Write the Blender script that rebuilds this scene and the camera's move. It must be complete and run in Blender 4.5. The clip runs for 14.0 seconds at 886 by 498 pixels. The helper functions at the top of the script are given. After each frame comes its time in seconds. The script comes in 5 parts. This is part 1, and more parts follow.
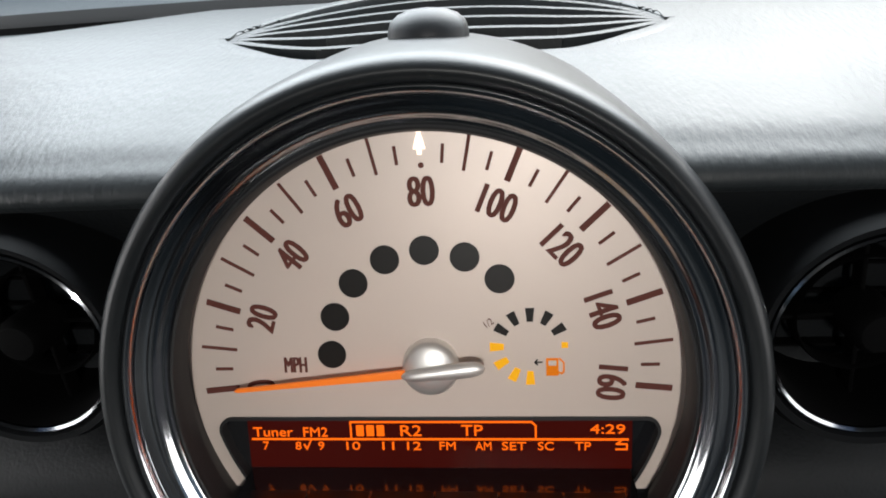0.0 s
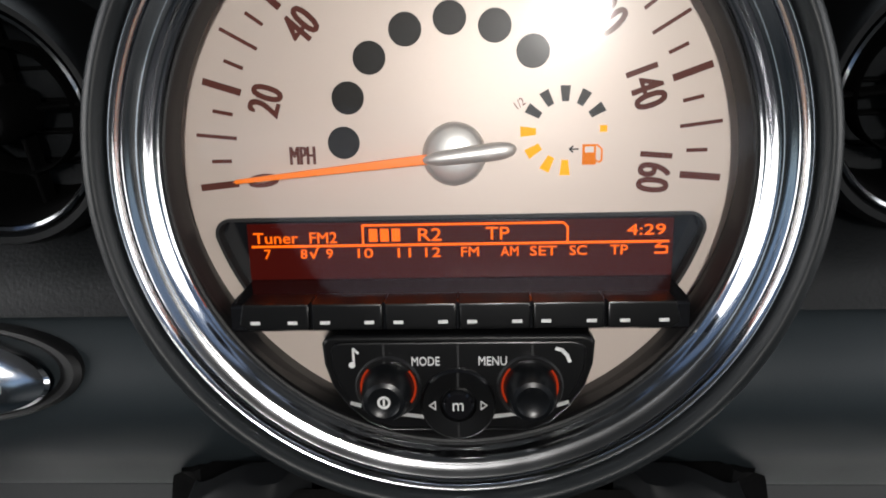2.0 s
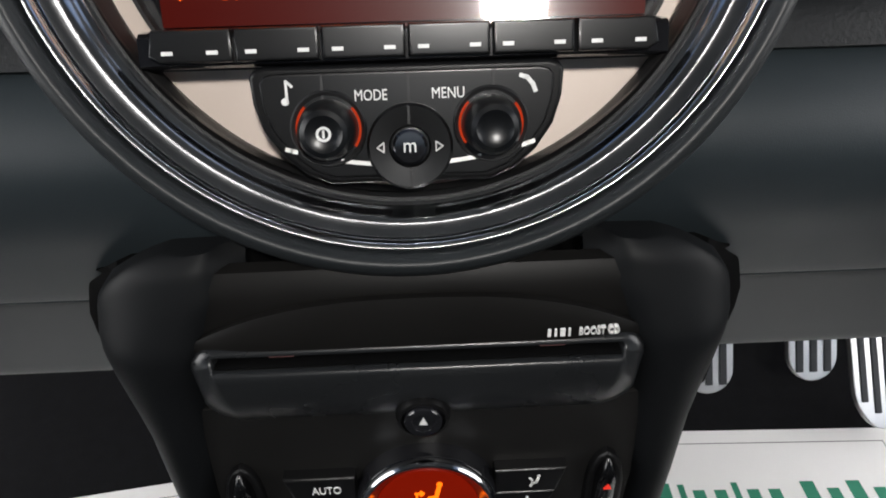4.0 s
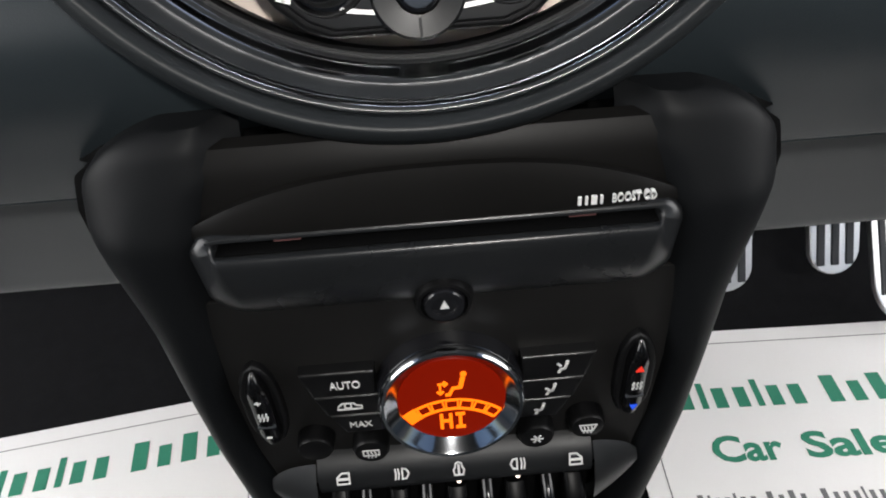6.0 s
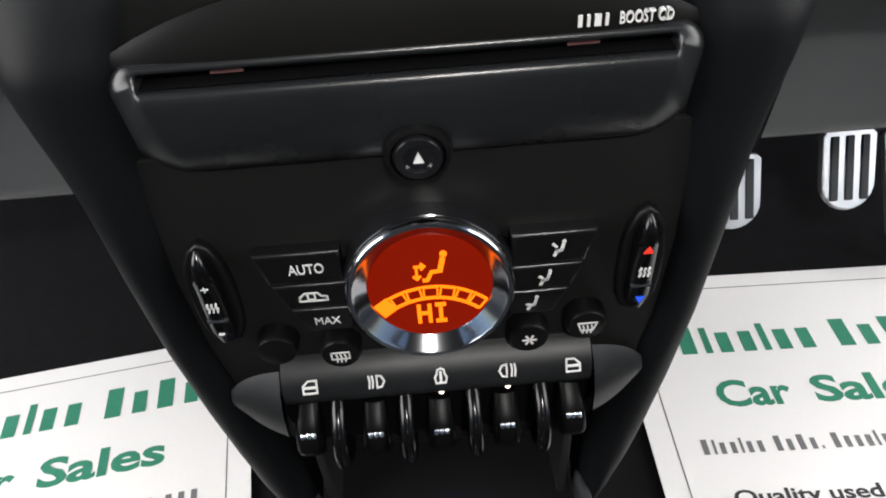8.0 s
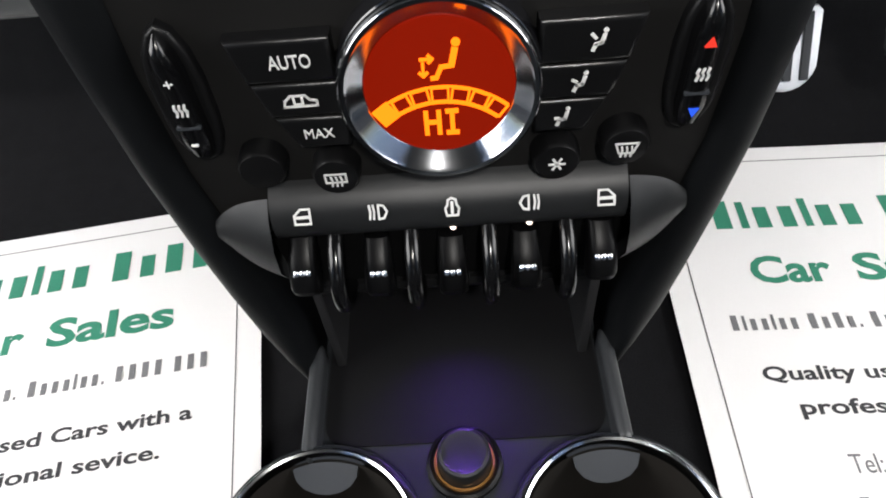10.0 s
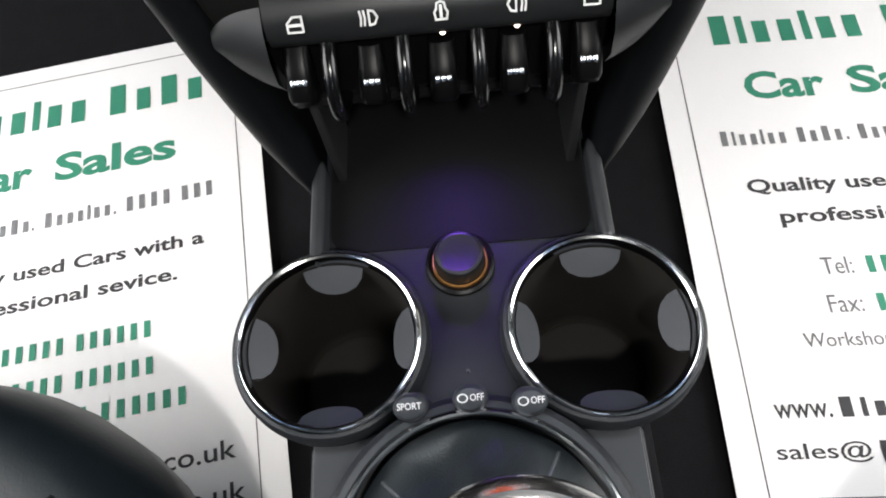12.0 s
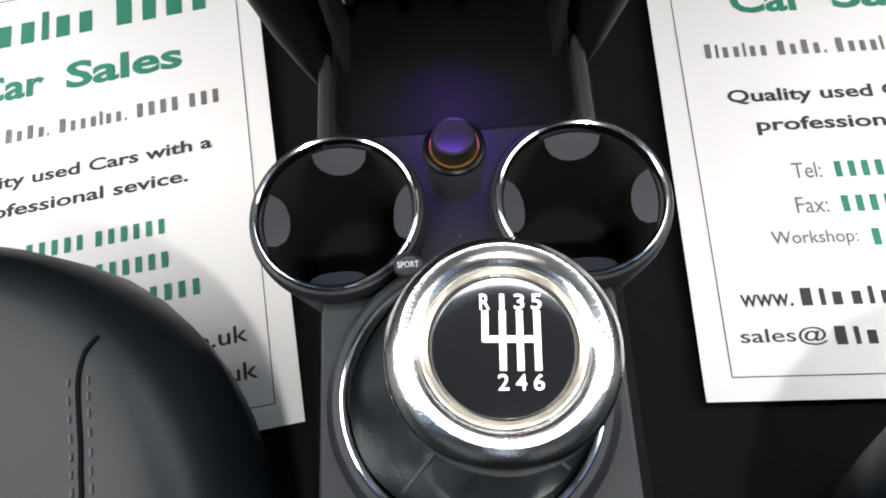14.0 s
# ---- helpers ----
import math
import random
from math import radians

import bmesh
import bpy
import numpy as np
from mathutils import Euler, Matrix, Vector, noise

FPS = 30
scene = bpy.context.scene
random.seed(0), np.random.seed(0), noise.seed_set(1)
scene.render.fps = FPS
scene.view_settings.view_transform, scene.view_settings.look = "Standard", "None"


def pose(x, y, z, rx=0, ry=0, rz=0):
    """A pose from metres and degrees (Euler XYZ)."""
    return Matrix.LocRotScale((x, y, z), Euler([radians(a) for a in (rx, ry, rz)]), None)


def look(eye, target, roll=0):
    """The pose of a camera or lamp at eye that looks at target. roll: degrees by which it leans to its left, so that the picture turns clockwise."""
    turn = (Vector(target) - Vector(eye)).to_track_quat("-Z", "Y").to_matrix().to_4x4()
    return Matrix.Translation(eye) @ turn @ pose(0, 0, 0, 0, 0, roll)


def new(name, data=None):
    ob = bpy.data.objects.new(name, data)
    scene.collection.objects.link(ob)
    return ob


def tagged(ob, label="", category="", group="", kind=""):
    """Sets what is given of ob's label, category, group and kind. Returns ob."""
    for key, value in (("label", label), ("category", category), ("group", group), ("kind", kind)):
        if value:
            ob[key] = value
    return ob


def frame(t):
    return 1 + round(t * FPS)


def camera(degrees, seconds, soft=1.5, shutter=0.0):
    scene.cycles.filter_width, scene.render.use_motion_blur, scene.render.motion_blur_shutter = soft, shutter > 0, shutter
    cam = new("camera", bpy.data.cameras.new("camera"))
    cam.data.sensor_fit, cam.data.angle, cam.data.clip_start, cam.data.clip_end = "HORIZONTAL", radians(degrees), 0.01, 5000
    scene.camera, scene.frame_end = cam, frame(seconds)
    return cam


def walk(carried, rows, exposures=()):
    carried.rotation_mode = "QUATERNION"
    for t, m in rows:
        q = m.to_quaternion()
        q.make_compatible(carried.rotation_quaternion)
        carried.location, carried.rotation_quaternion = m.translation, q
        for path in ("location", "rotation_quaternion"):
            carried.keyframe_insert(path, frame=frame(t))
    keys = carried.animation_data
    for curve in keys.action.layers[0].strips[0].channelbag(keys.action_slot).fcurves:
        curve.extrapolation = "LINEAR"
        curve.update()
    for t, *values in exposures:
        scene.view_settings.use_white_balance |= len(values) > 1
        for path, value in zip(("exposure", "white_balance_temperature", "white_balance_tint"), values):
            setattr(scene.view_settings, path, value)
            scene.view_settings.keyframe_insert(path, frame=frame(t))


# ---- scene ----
cam = camera(65.7, 14.0, soft=1.9)
PATH = [
    (0, (0.0274, -0.2057, 0.7367), (-0.0563, 0.6659, 0.2536), -3.92),
    (0.5, (0.0190, -0.2099, 0.7181), (-0.0571, 0.6560, 0.2238), -3.41),
    (1, (0.0106, -0.2137, 0.6911), (-0.0450, 0.6565, 0.2015), -1.83),
    (1.5, (0.0087, -0.2178, 0.6764), (-0.0563, 0.6503, 0.1843), -2.35),
    (2, (0.0066, -0.2200, 0.6605), (-0.0412, 0.6453, 0.1617), -2.40),
    (2.5, (0.0044, -0.2220, 0.6463), (-0.0283, 0.6408, 0.1417), -1.84),
    (3, (0.0049, -0.2286, 0.6238), (-0.0126, 0.6306, 0.1124), -1.23),
    (3.5, (0.0034, -0.2290, 0.6071), (0.0105, 0.6042, 0.0542), -1.83),
    (3.8, (0.0035, -0.2289, 0.5979), (0.0191, 0.5947, 0.0309), -1.51),
    (4, (0.0034, -0.2300, 0.5893), (0.0285, 0.5948, 0.0243), -1.25),
    (4.2, (0.0037, -0.2291, 0.5810), (0.0358, 0.5918, 0.0110), -0.88),
    (6.3, (-0.0018, -0.2237, 0.5640), (-0.0058, 0.5289, -0.0944), -5.52),
    (6.5, (0.0000, -0.2246, 0.5672), (-0.0239, 0.5250, -0.0943), -7.04),
    (7, (0.0013, -0.2231, 0.5518), (0.0050, 0.5244, -0.1124), -5.54),
    (7.2, (0.0023, -0.2210, 0.5440), (0.0115, 0.5060, -0.1426), -5.48),
    (9.3, (0.0021, -0.2222, 0.4845), (0.0138, 0.5406, -0.1621), -2.05),
    (9.5, (0.0031, -0.2206, 0.4820), (0.0025, 0.5042, -0.2069), -3.04),
    (10, (0.0037, -0.2147, 0.4748), (-0.0254, 0.4156, -0.3011), -5.70),
    (10.5, (0.0046, -0.2146, 0.4700), (-0.0437, 0.3450, -0.3573), -8.22),
    (11, (0.0060, -0.2199, 0.4757), (-0.0518, 0.3057, -0.3731), -9.80),
    (11.5, (0.0071, -0.2267, 0.4800), (-0.0486, 0.2443, -0.4004), -10.27),
    (12, (0.0055, -0.2321, 0.4802), (-0.0397, 0.2021, -0.4195), -9.99),
    (12.5, (0.0036, -0.2394, 0.4797), (-0.0369, 0.1543, -0.4386), -10.24),
    (13, (0.0030, -0.2508, 0.4824), (-0.0269, 0.1242, -0.4441), -9.14),
    (13.5, (0.0038, -0.2633, 0.4899), (-0.0348, 0.0825, -0.4476), -10.93),
    (14, (0.0049, -0.2700, 0.4983), (-0.0399, 0.0854, -0.4353), -10.72),]
EXPOSURES = [(0.0, -0.32), (0.5, -0.18), (1.0, 0.0), (2.5, -0.1), (3.0, 0.1), (3.5, 0.38), (4.2, 0.42), (6.5, 0.58), (7.2, 0.66), (9.5, 0.88), (12.5, 0.95), (13.5, 0.83), (14.0, 0.76)]
walk(cam, [(t, look(eye, target, roll)) for t, eye, target, roll in PATH], EXPOSURES)

# ---- light: a grey daylight outside the car, one added lamp between the seats ----
world = bpy.data.worlds.new("daylight")
scene.world = world
world.use_nodes = True
wn = world.node_tree.nodes
sky = wn.new("ShaderNodeTexSky")
sky.sky_type = "NISHITA"
sky.sun_disc = False
sky.sun_elevation = radians(38)
sky.sun_rotation = radians(25)
sky.air_density, sky.dust_density = 1.0, 3.0
wn["Background"].inputs["Strength"].default_value = 0.10
world.node_tree.links.new(sky.outputs["Color"], wn["Background"].inputs["Color"])

sun = new("sun", bpy.data.lights.new("sun", "SUN"))
sun.data.energy, sun.data.angle, sun.data.color = 0.8, radians(25), (1.0, 0.96, 0.9)
sun.matrix_world = look((1.0, 2.4, 2.0), (0, 0, 0))


def window_light(name, size_x, size_y, watts, m, color=(1, 1, 1), shape="RECTANGLE"):
    lamp = new(name, bpy.data.lights.new(name, "AREA"))
    lamp.data.shape, lamp.data.size, lamp.data.size_y, lamp.data.energy, lamp.data.color = shape, size_x, size_y, watts, color
    lamp.matrix_world = m
    return lamp


# Area lamps added for daylight: windscreen, rear window, and doorways assumed open.
window_light("windscreen_daylight", 1.05, 0.50, 27.0, look((0, 0.34, 0.98), (0, 0.12, 0.62)), (0.88, 0.955, 1.0))
window_light("doorway_daylight_west", 0.90, 0.60, 11.2, look((-0.68, -0.01, 0.60), (-0.33, -0.01, 0.0)), (1.0, 0.98, 0.965))
window_light("doorway_daylight_east", 0.85, 0.60, 8.6, look((0.68, 0.03, 0.60), (0.33, 0.03, 0.0)), (1.0, 0.98, 0.965))
window_light("rear_window_daylight", 1.0, 0.26, 0.35, look((0, -1.66, 0.94), (0, 0, 0.6)), (0.96, 0.98, 1.0))
# Violet lamp added under the switch row for the cubby's violet glow; source unseen.
cubby = window_light("added_cubby_glow", 0.012, 0.006, 0.016, look((0.0, -0.046, 0.268), (-0.001, -0.106, 0.218)), (0.26, 0.08, 1.0))
cubby.data.spread = radians(75)
# Added light between front seats, for one near the camera; mirrors in dial's glass.
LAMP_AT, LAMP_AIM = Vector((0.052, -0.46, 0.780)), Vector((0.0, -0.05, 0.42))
window_light("standin_light", 0.034, 0.034, 2.1, look(LAMP_AT, LAMP_AIM), (1.0, 0.97, 0.93), "DISK")


# ---- materials ----
def material(name, color, rough=0.5, metal=0.0, spec=0.5, grain=0.0, grain_size=900.0, vary=0.0, vary_size=30.0,
             bump=0.0, bump_size=900.0, pattern="NOISE", emit=None, strength=0.0, coat=0.0, rough_vary=0.0, stretch=(1, 1, 1)):
    m = bpy.data.materials.new(name)
    m.use_nodes = True
    nt = m.node_tree
    p = nt.nodes["Principled BSDF"]
    p.inputs["Base Color"].default_value = (*color, 1)
    p.inputs["Roughness"].default_value = rough
    p.inputs["Metallic"].default_value = metal
    p.inputs["Specular IOR Level"].default_value = spec
    p.inputs["Coat Weight"].default_value = coat
    p.inputs["Coat Roughness"].default_value = 0.06
    if emit:
        p.inputs["Emission Color"].default_value = (*emit, 1)
        p.inputs["Emission Strength"].default_value = strength
    co = nt.nodes.new("ShaderNodeTexCoord")
    mp = nt.nodes.new("ShaderNodeMapping")
    mp.inputs["Scale"].default_value = stretch
    nt.links.new(co.outputs["Object"], mp.inputs["Vector"])

    def noise_tex(size, detail=4.0):
        n = nt.nodes.new("ShaderNodeTexNoise")
        n.inputs["Scale"].default_value, n.inputs["Detail"].default_value = size, detail
        nt.links.new(mp.outputs["Vector"], n.inputs["Vector"])
        return n

    source = None
    if grain or vary:
        lo = noise_tex(vary_size)
        hi = noise_tex(grain_size, 2.0)
        a = nt.nodes.new("ShaderNodeMapRange")
        a.inputs["To Min"].default_value, a.inputs["To Max"].default_value = 1 - vary, 1 + vary
        nt.links.new(lo.outputs["Fac"], a.inputs["Value"])
        b = nt.nodes.new("ShaderNodeMapRange")
        b.inputs["To Min"].default_value, b.inputs["To Max"].default_value = 1 - grain, 1 + grain
        nt.links.new(hi.outputs["Fac"], b.inputs["Value"])
        mul = nt.nodes.new("ShaderNodeMath")
        mul.operation = "MULTIPLY"
        nt.links.new(a.outputs["Result"], mul.inputs[0])
        nt.links.new(b.outputs["Result"], mul.inputs[1])
        mix = nt.nodes.new("ShaderNodeVectorMath")
        mix.operation = "SCALE"
        mix.inputs[0].default_value = color
        nt.links.new(mul.outputs["Value"], mix.inputs["Scale"])
        nt.links.new(mix.outputs["Vector"], p.inputs["Base Color"])
        source = lo
    if rough_vary:
        rv = nt.nodes.new("ShaderNodeMapRange")
        rv.inputs["To Min"].default_value, rv.inputs["To Max"].default_value = max(0.02, rough - rough_vary), min(1, rough + rough_vary)
        nt.links.new((source or noise_tex(vary_size)).outputs["Fac"], rv.inputs["Value"])
        nt.links.new(rv.outputs["Result"], p.inputs["Roughness"])
    if bump:
        if pattern == "VORONOI":
            tex = nt.nodes.new("ShaderNodeTexVoronoi")
            tex.feature = "DISTANCE_TO_EDGE"
            tex.inputs["Scale"].default_value = bump_size
            warp = noise_tex(bump_size * 0.4, 2.0)
            add = nt.nodes.new("ShaderNodeVectorMath")
            add.operation = "MULTIPLY_ADD"
            add.inputs[1].default_value = (0.006, 0.006, 0.006)
            nt.links.new(warp.outputs["Color"], add.inputs[0])
            nt.links.new(mp.outputs["Vector"], add.inputs[2])
            nt.links.new(add.outputs["Vector"], tex.inputs["Vector"])
            out = tex.outputs["Distance"]
        else:
            tex = noise_tex(bump_size, 3.0)
            out = tex.outputs["Fac"]
        bp = nt.nodes.new("ShaderNodeBump")
        bp.inputs["Strength"].default_value, bp.inputs["Distance"].default_value = bump, 0.0008
        nt.links.new(out, bp.inputs["Height"])
        nt.links.new(bp.outputs["Normal"], p.inputs["Normal"])
    return m


def glowing(name, color, strength):
    m = bpy.data.materials.new(name)
    m.use_nodes = True
    nt = m.node_tree
    p = nt.nodes["Principled BSDF"]
    p.inputs["Base Color"].default_value = (color[0] * 0.02, color[1] * 0.02, color[2] * 0.02, 1)
    p.inputs["Specular IOR Level"].default_value = 0.05
    p.inputs["Emission Color"].default_value = (*color, 1)
    p.inputs["Emission Strength"].default_value = strength
    return m


def clear_glass(name, tint=(1, 1, 1), gloss=1.0):
    m = bpy.data.materials.new(name)
    m.use_nodes = True
    nt = m.node_tree
    nt.nodes.remove(nt.nodes["Principled BSDF"])
    t = nt.nodes.new("ShaderNodeBsdfTransparent")
    t.inputs["Color"].default_value = (*tint, 1)
    g = nt.nodes.new("ShaderNodeBsdfGlossy")
    g.inputs["Roughness"].default_value = 0.03
    f = nt.nodes.new("ShaderNodeFresnel")
    f.inputs["IOR"].default_value = 1.45
    k = nt.nodes.new("ShaderNodeMath")
    k.operation = "MULTIPLY"
    k.inputs[1].default_value = gloss
    x = nt.nodes.new("ShaderNodeMixShader")
    nt.links.new(f.outputs["Fac"], k.inputs[0])
    nt.links.new(k.outputs["Value"], x.inputs["Fac"])
    nt.links.new(t.outputs["BSDF"], x.inputs[1])
    haze = nt.nodes.new("ShaderNodeBsdfGlossy")
    haze.inputs["Roughness"].default_value = 0.16
    both = nt.nodes.new("ShaderNodeMixShader")
    both.inputs["Fac"].default_value = 0.08
    nt.links.new(g.outputs["BSDF"], both.inputs[1])
    nt.links.new(haze.outputs["BSDF"], both.inputs[2])
    nt.links.new(both.outputs["Shader"], x.inputs[2])
    nt.links.new(x.outputs["Shader"], nt.nodes["Material Output"].inputs["Surface"])
    return m


LEATHER = material("dash_skin", (0.0140, 0.0168, 0.0182), 0.48, spec=0.31, grain=0.15, grain_size=1500, vary=0.12, vary_size=18, bump=0.55, bump_size=430, rough_vary=0.06, stretch=(1.0, 0.34, 0.5))
SOFT = material("soft_plastic", (0.0115, 0.0130, 0.0150), 0.50, spec=0.27, grain=0.15, grain_size=2600, vary=0.1, vary_size=25, bump=0.12, bump_size=2200, rough_vary=0.07)
PLASTIC = material("matte_plastic", (0.008, 0.0085, 0.009), 0.42, spec=0.28, grain=0.2, grain_size=3000, vary=0.12, vary_size=30, bump=0.08, bump_size=3000, rough_vary=0.08)
PANEL = material("panel_plastic", (0.003, 0.003, 0.0032), 0.36, spec=0.17, grain=0.2, grain_size=3000, vary=0.15, vary_size=35, bump=0.05, bump_size=3000, rough_vary=0.08)
DARK = material("black_plastic", (0.004, 0.004, 0.0045), 0.6, grain=0.2, grain_size=2500, vary=0.15, vary_size=30)
GLOSS = material("gloss_black", (0.006, 0.006, 0.007), 0.12, coat=0.5, vary=0.1, grain=0.05, rough_vary=0.05)
# Paler grey: the rails' sheen is put into their colour.
RAIL_SHEEN = material("rail_sheen_plastic", (0.020, 0.0215, 0.0235), 0.40, grain=0.1, vary=0.1, rough_vary=0.06)
RUBBER = material("rubber", (0.017, 0.0195, 0.0235), 0.55, grain=0.15, vary=0.1, bump=0.05, bump_size=2500)
CHROME = material("chrome", (0.66, 0.67, 0.69), 0.12, metal=1.0, vary=0.06, rough_vary=0.05, vary_size=45)
SATIN = material("satin_metal", (0.74, 0.73, 0.71), 0.46, metal=0.85, vary=0.05, grain=0.05, rough_vary=0.06)
FACE = material("dial_face", (0.60, 0.51, 0.45), 0.42, metal=0.15, grain=0.05, grain_size=3500, vary=0.03, vary_size=20, rough_vary=0.04)
INK = material("dial_ink", (0.110, 0.036, 0.028), 0.6, spec=0.1, vary=0.1, grain=0.1)
DOT = material("lamp_lens", (0.0105, 0.0090, 0.0080), 0.4, spec=0.2, vary=0.1, grain=0.1)
NEEDLE = material("needle_orange", (0.75, 0.16, 0.01), 0.4, vary=0.03, grain=0.03, emit=(1.0, 0.22, 0.01), strength=0.35)
WHITE = material("white_print", (0.55, 0.55, 0.54), 0.5, vary=0.05, grain=0.05)
AMBER = glowing("amber_light", (1.0, 0.46, 0.015), 1.15)
ORANGE = glowing("display_orange", (1.0, 0.14, 0.004), 1.7)
REDBACK = material("display_back", (0.004, 0.001, 0.001), 0.35, spec=0.1, vary=0.05, grain=0.05, emit=(1.0, 0.03, 0.0), strength=0.05)
REDDIAL = material("climate_back", (0.02, 0.002, 0.001), 0.4, spec=0.05, vary=0.05, grain=0.05, emit=(1.0, 0.026, 0.0), strength=0.13)
REDLAMP = glowing("red_lamp", (1.0, 0.03, 0.02), 1.6)
WHITELAMP = glowing("white_lamp", (1.0, 0.82, 0.70), 2.2)
REDRING = glowing("red_ring", (1.0, 0.08, 0.02), 0.35)
BLUE = glowing("blue_mark", (0.03, 0.12, 1.0), 0.6)
RED = glowing("red_mark", (1.0, 0.05, 0.03), 0.6)
CARPET = material("carpet", (0.008, 0.008, 0.009), 0.95, spec=0.1, grain=0.5, grain_size=1600, vary=0.3, vary_size=60, bump=1.0, bump_size=1400)
PAPER = material("paper", (0.80, 0.79, 0.78), 0.85, spec=0.2, grain=0.02, grain_size=900, vary=0.03, vary_size=6, bump=0.05, bump_size=500)
GREEN = material("green_print", (0.04, 0.22, 0.14), 0.7, spec=0.2, vary=0.08, vary_size=80, grain=0.1)
PALE = material("pale_print", (0.16, 0.16, 0.165), 0.7, spec=0.2, vary=0.08, vary_size=80, grain=0.1)
GREY = material("grey_print", (0.045, 0.045, 0.048), 0.7, spec=0.2, vary=0.08, vary_size=80, grain=0.1)
HIDE = material("seat_leather", (0.0026, 0.0043, 0.0054), 0.44, spec=0.15, grain=0.15, grain_size=1200, vary=0.15, vary_size=15, bump=0.10, bump_size=420, pattern="VORONOI", rough_vary=0.08)
THREAD = material("thread", (0.03, 0.033, 0.036), 0.7, vary=0.1, grain=0.2)
BOOT = material("boot_leather", (0.010, 0.013, 0.015), 0.45, grain=0.15, vary=0.15, vary_size=25, bump=0.25, bump_size=500, pattern="VORONOI", rough_vary=0.08)
CLOTH = material("headlining", (0.09, 0.09, 0.09), 0.95, spec=0.1, grain=0.1, vary=0.05, bump=0.2, bump_size=1200)
GLASS = clear_glass("dial_glass")
HOODSKIN = material("hood_skin", (0.0088, 0.0103, 0.0113), 0.42, spec=0.27, grain=0.1, grain_size=1500, vary=0.08, vary_size=20, bump=0.08, bump_size=900, rough_vary=0.05)
PILLAR = material("pillar_plastic", (0.0036, 0.004, 0.0045), 0.5, spec=0.09, grain=0.2, grain_size=3000, vary=0.12, vary_size=30, bump=0.06, bump_size=3000, rough_vary=0.06)
FASCIA = material("fascia_plastic", (0.0042, 0.0040, 0.0038), 0.42, spec=0.10, grain=0.2, grain_size=3000, vary=0.15, vary_size=35, rough_vary=0.06)
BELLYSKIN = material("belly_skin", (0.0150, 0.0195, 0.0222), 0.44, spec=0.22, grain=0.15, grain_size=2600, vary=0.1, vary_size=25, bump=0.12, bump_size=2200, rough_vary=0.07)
BADGE = material("badge_chrome", (0.82, 0.83, 0.85), 0.14, metal=1.0, vary=0.02, rough_vary=0.02, vary_size=12)
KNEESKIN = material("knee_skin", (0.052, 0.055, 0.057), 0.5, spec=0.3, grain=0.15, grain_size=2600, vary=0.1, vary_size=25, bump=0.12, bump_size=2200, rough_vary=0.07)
CDBODY = material("player_plastic", (0.0080, 0.0086, 0.0093), 0.28, spec=0.33, grain=0.15, grain_size=3000, vary=0.12, vary_size=30, bump=0.05, bump_size=3000, rough_vary=0.06)
RIMCHROME = material("dark_chrome", (0.30, 0.31, 0.33), 0.14, metal=1.0, vary=0.05, rough_vary=0.04, vary_size=60)
# Paler than FASCIA: the stronger light on the lower fascia is in this colour.
CLIMPANEL = material("climate_panel_plastic", (0.0064, 0.0062, 0.0060), 0.42, spec=0.24, grain=0.2, grain_size=3000, vary=0.15, vary_size=35, bump=0.05, bump_size=3000, rough_vary=0.08)
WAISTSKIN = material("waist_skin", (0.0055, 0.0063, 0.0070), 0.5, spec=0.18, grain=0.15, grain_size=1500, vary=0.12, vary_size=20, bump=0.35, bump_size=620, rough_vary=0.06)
KNOB = material("knob_black", (0.003, 0.0034, 0.004), 0.30, spec=0.30, vary=0.1, grain=0.1, rough_vary=0.05)
WELL = material("well_plastic", (0.0105, 0.0092, 0.0078), 0.55, spec=0.25, vary=0.15, vary_size=40, grain=0.1)
# Near-zero black; in gaps and recesses it puts their shade into the colour.
PITCH = material("black_and_gap_shade", (0.0012, 0.0012, 0.0013), 0.8, spec=0.05, vary=0.15, grain=0.2)
LEVER = material("lever_black", (0.002, 0.002, 0.0022), 0.35, spec=0.08, vary=0.1, grain=0.1, rough_vary=0.05)
TOGGLE = material("toggle_black", (0.002, 0.002, 0.0022), 0.17, spec=0.30, vary=0.1, grain=0.1, rough_vary=0.05)
KEY = material("key_black", (0.003, 0.003, 0.0032), 0.3, spec=0.35, vary=0.1, grain=0.1, rough_vary=0.05)
DIALCHROME = material("dial_ring_chrome", (0.42, 0.43, 0.45), 0.12, metal=1.0, vary=0.05, rough_vary=0.04, vary_size=60)
# Rougher and paler than CHROME, so brightness spreads over the knob's ring.
KNOBRING = material("knob_ring_chrome", (0.72, 0.71, 0.69), 0.17, metal=1.0, grain=0.08, grain_size=2600, vary=0.05, vary_size=80, bump=0.10, bump_size=1800, rough_vary=0.06)
# Dark colour that stands in for the shade on the cubby floor.
CUBBY_SHADE = material("cubby_shade", (0.0040, 0.0040, 0.0044), 0.6, spec=0.10, grain=0.2, grain_size=2500, vary=0.15, vary_size=40, bump=0.05, bump_size=2500)
STEEL = material("pedal_steel", (0.68, 0.68, 0.68), 0.38, metal=1.0, vary=0.08, vary_size=50, grain=0.05, rough_vary=0.06)


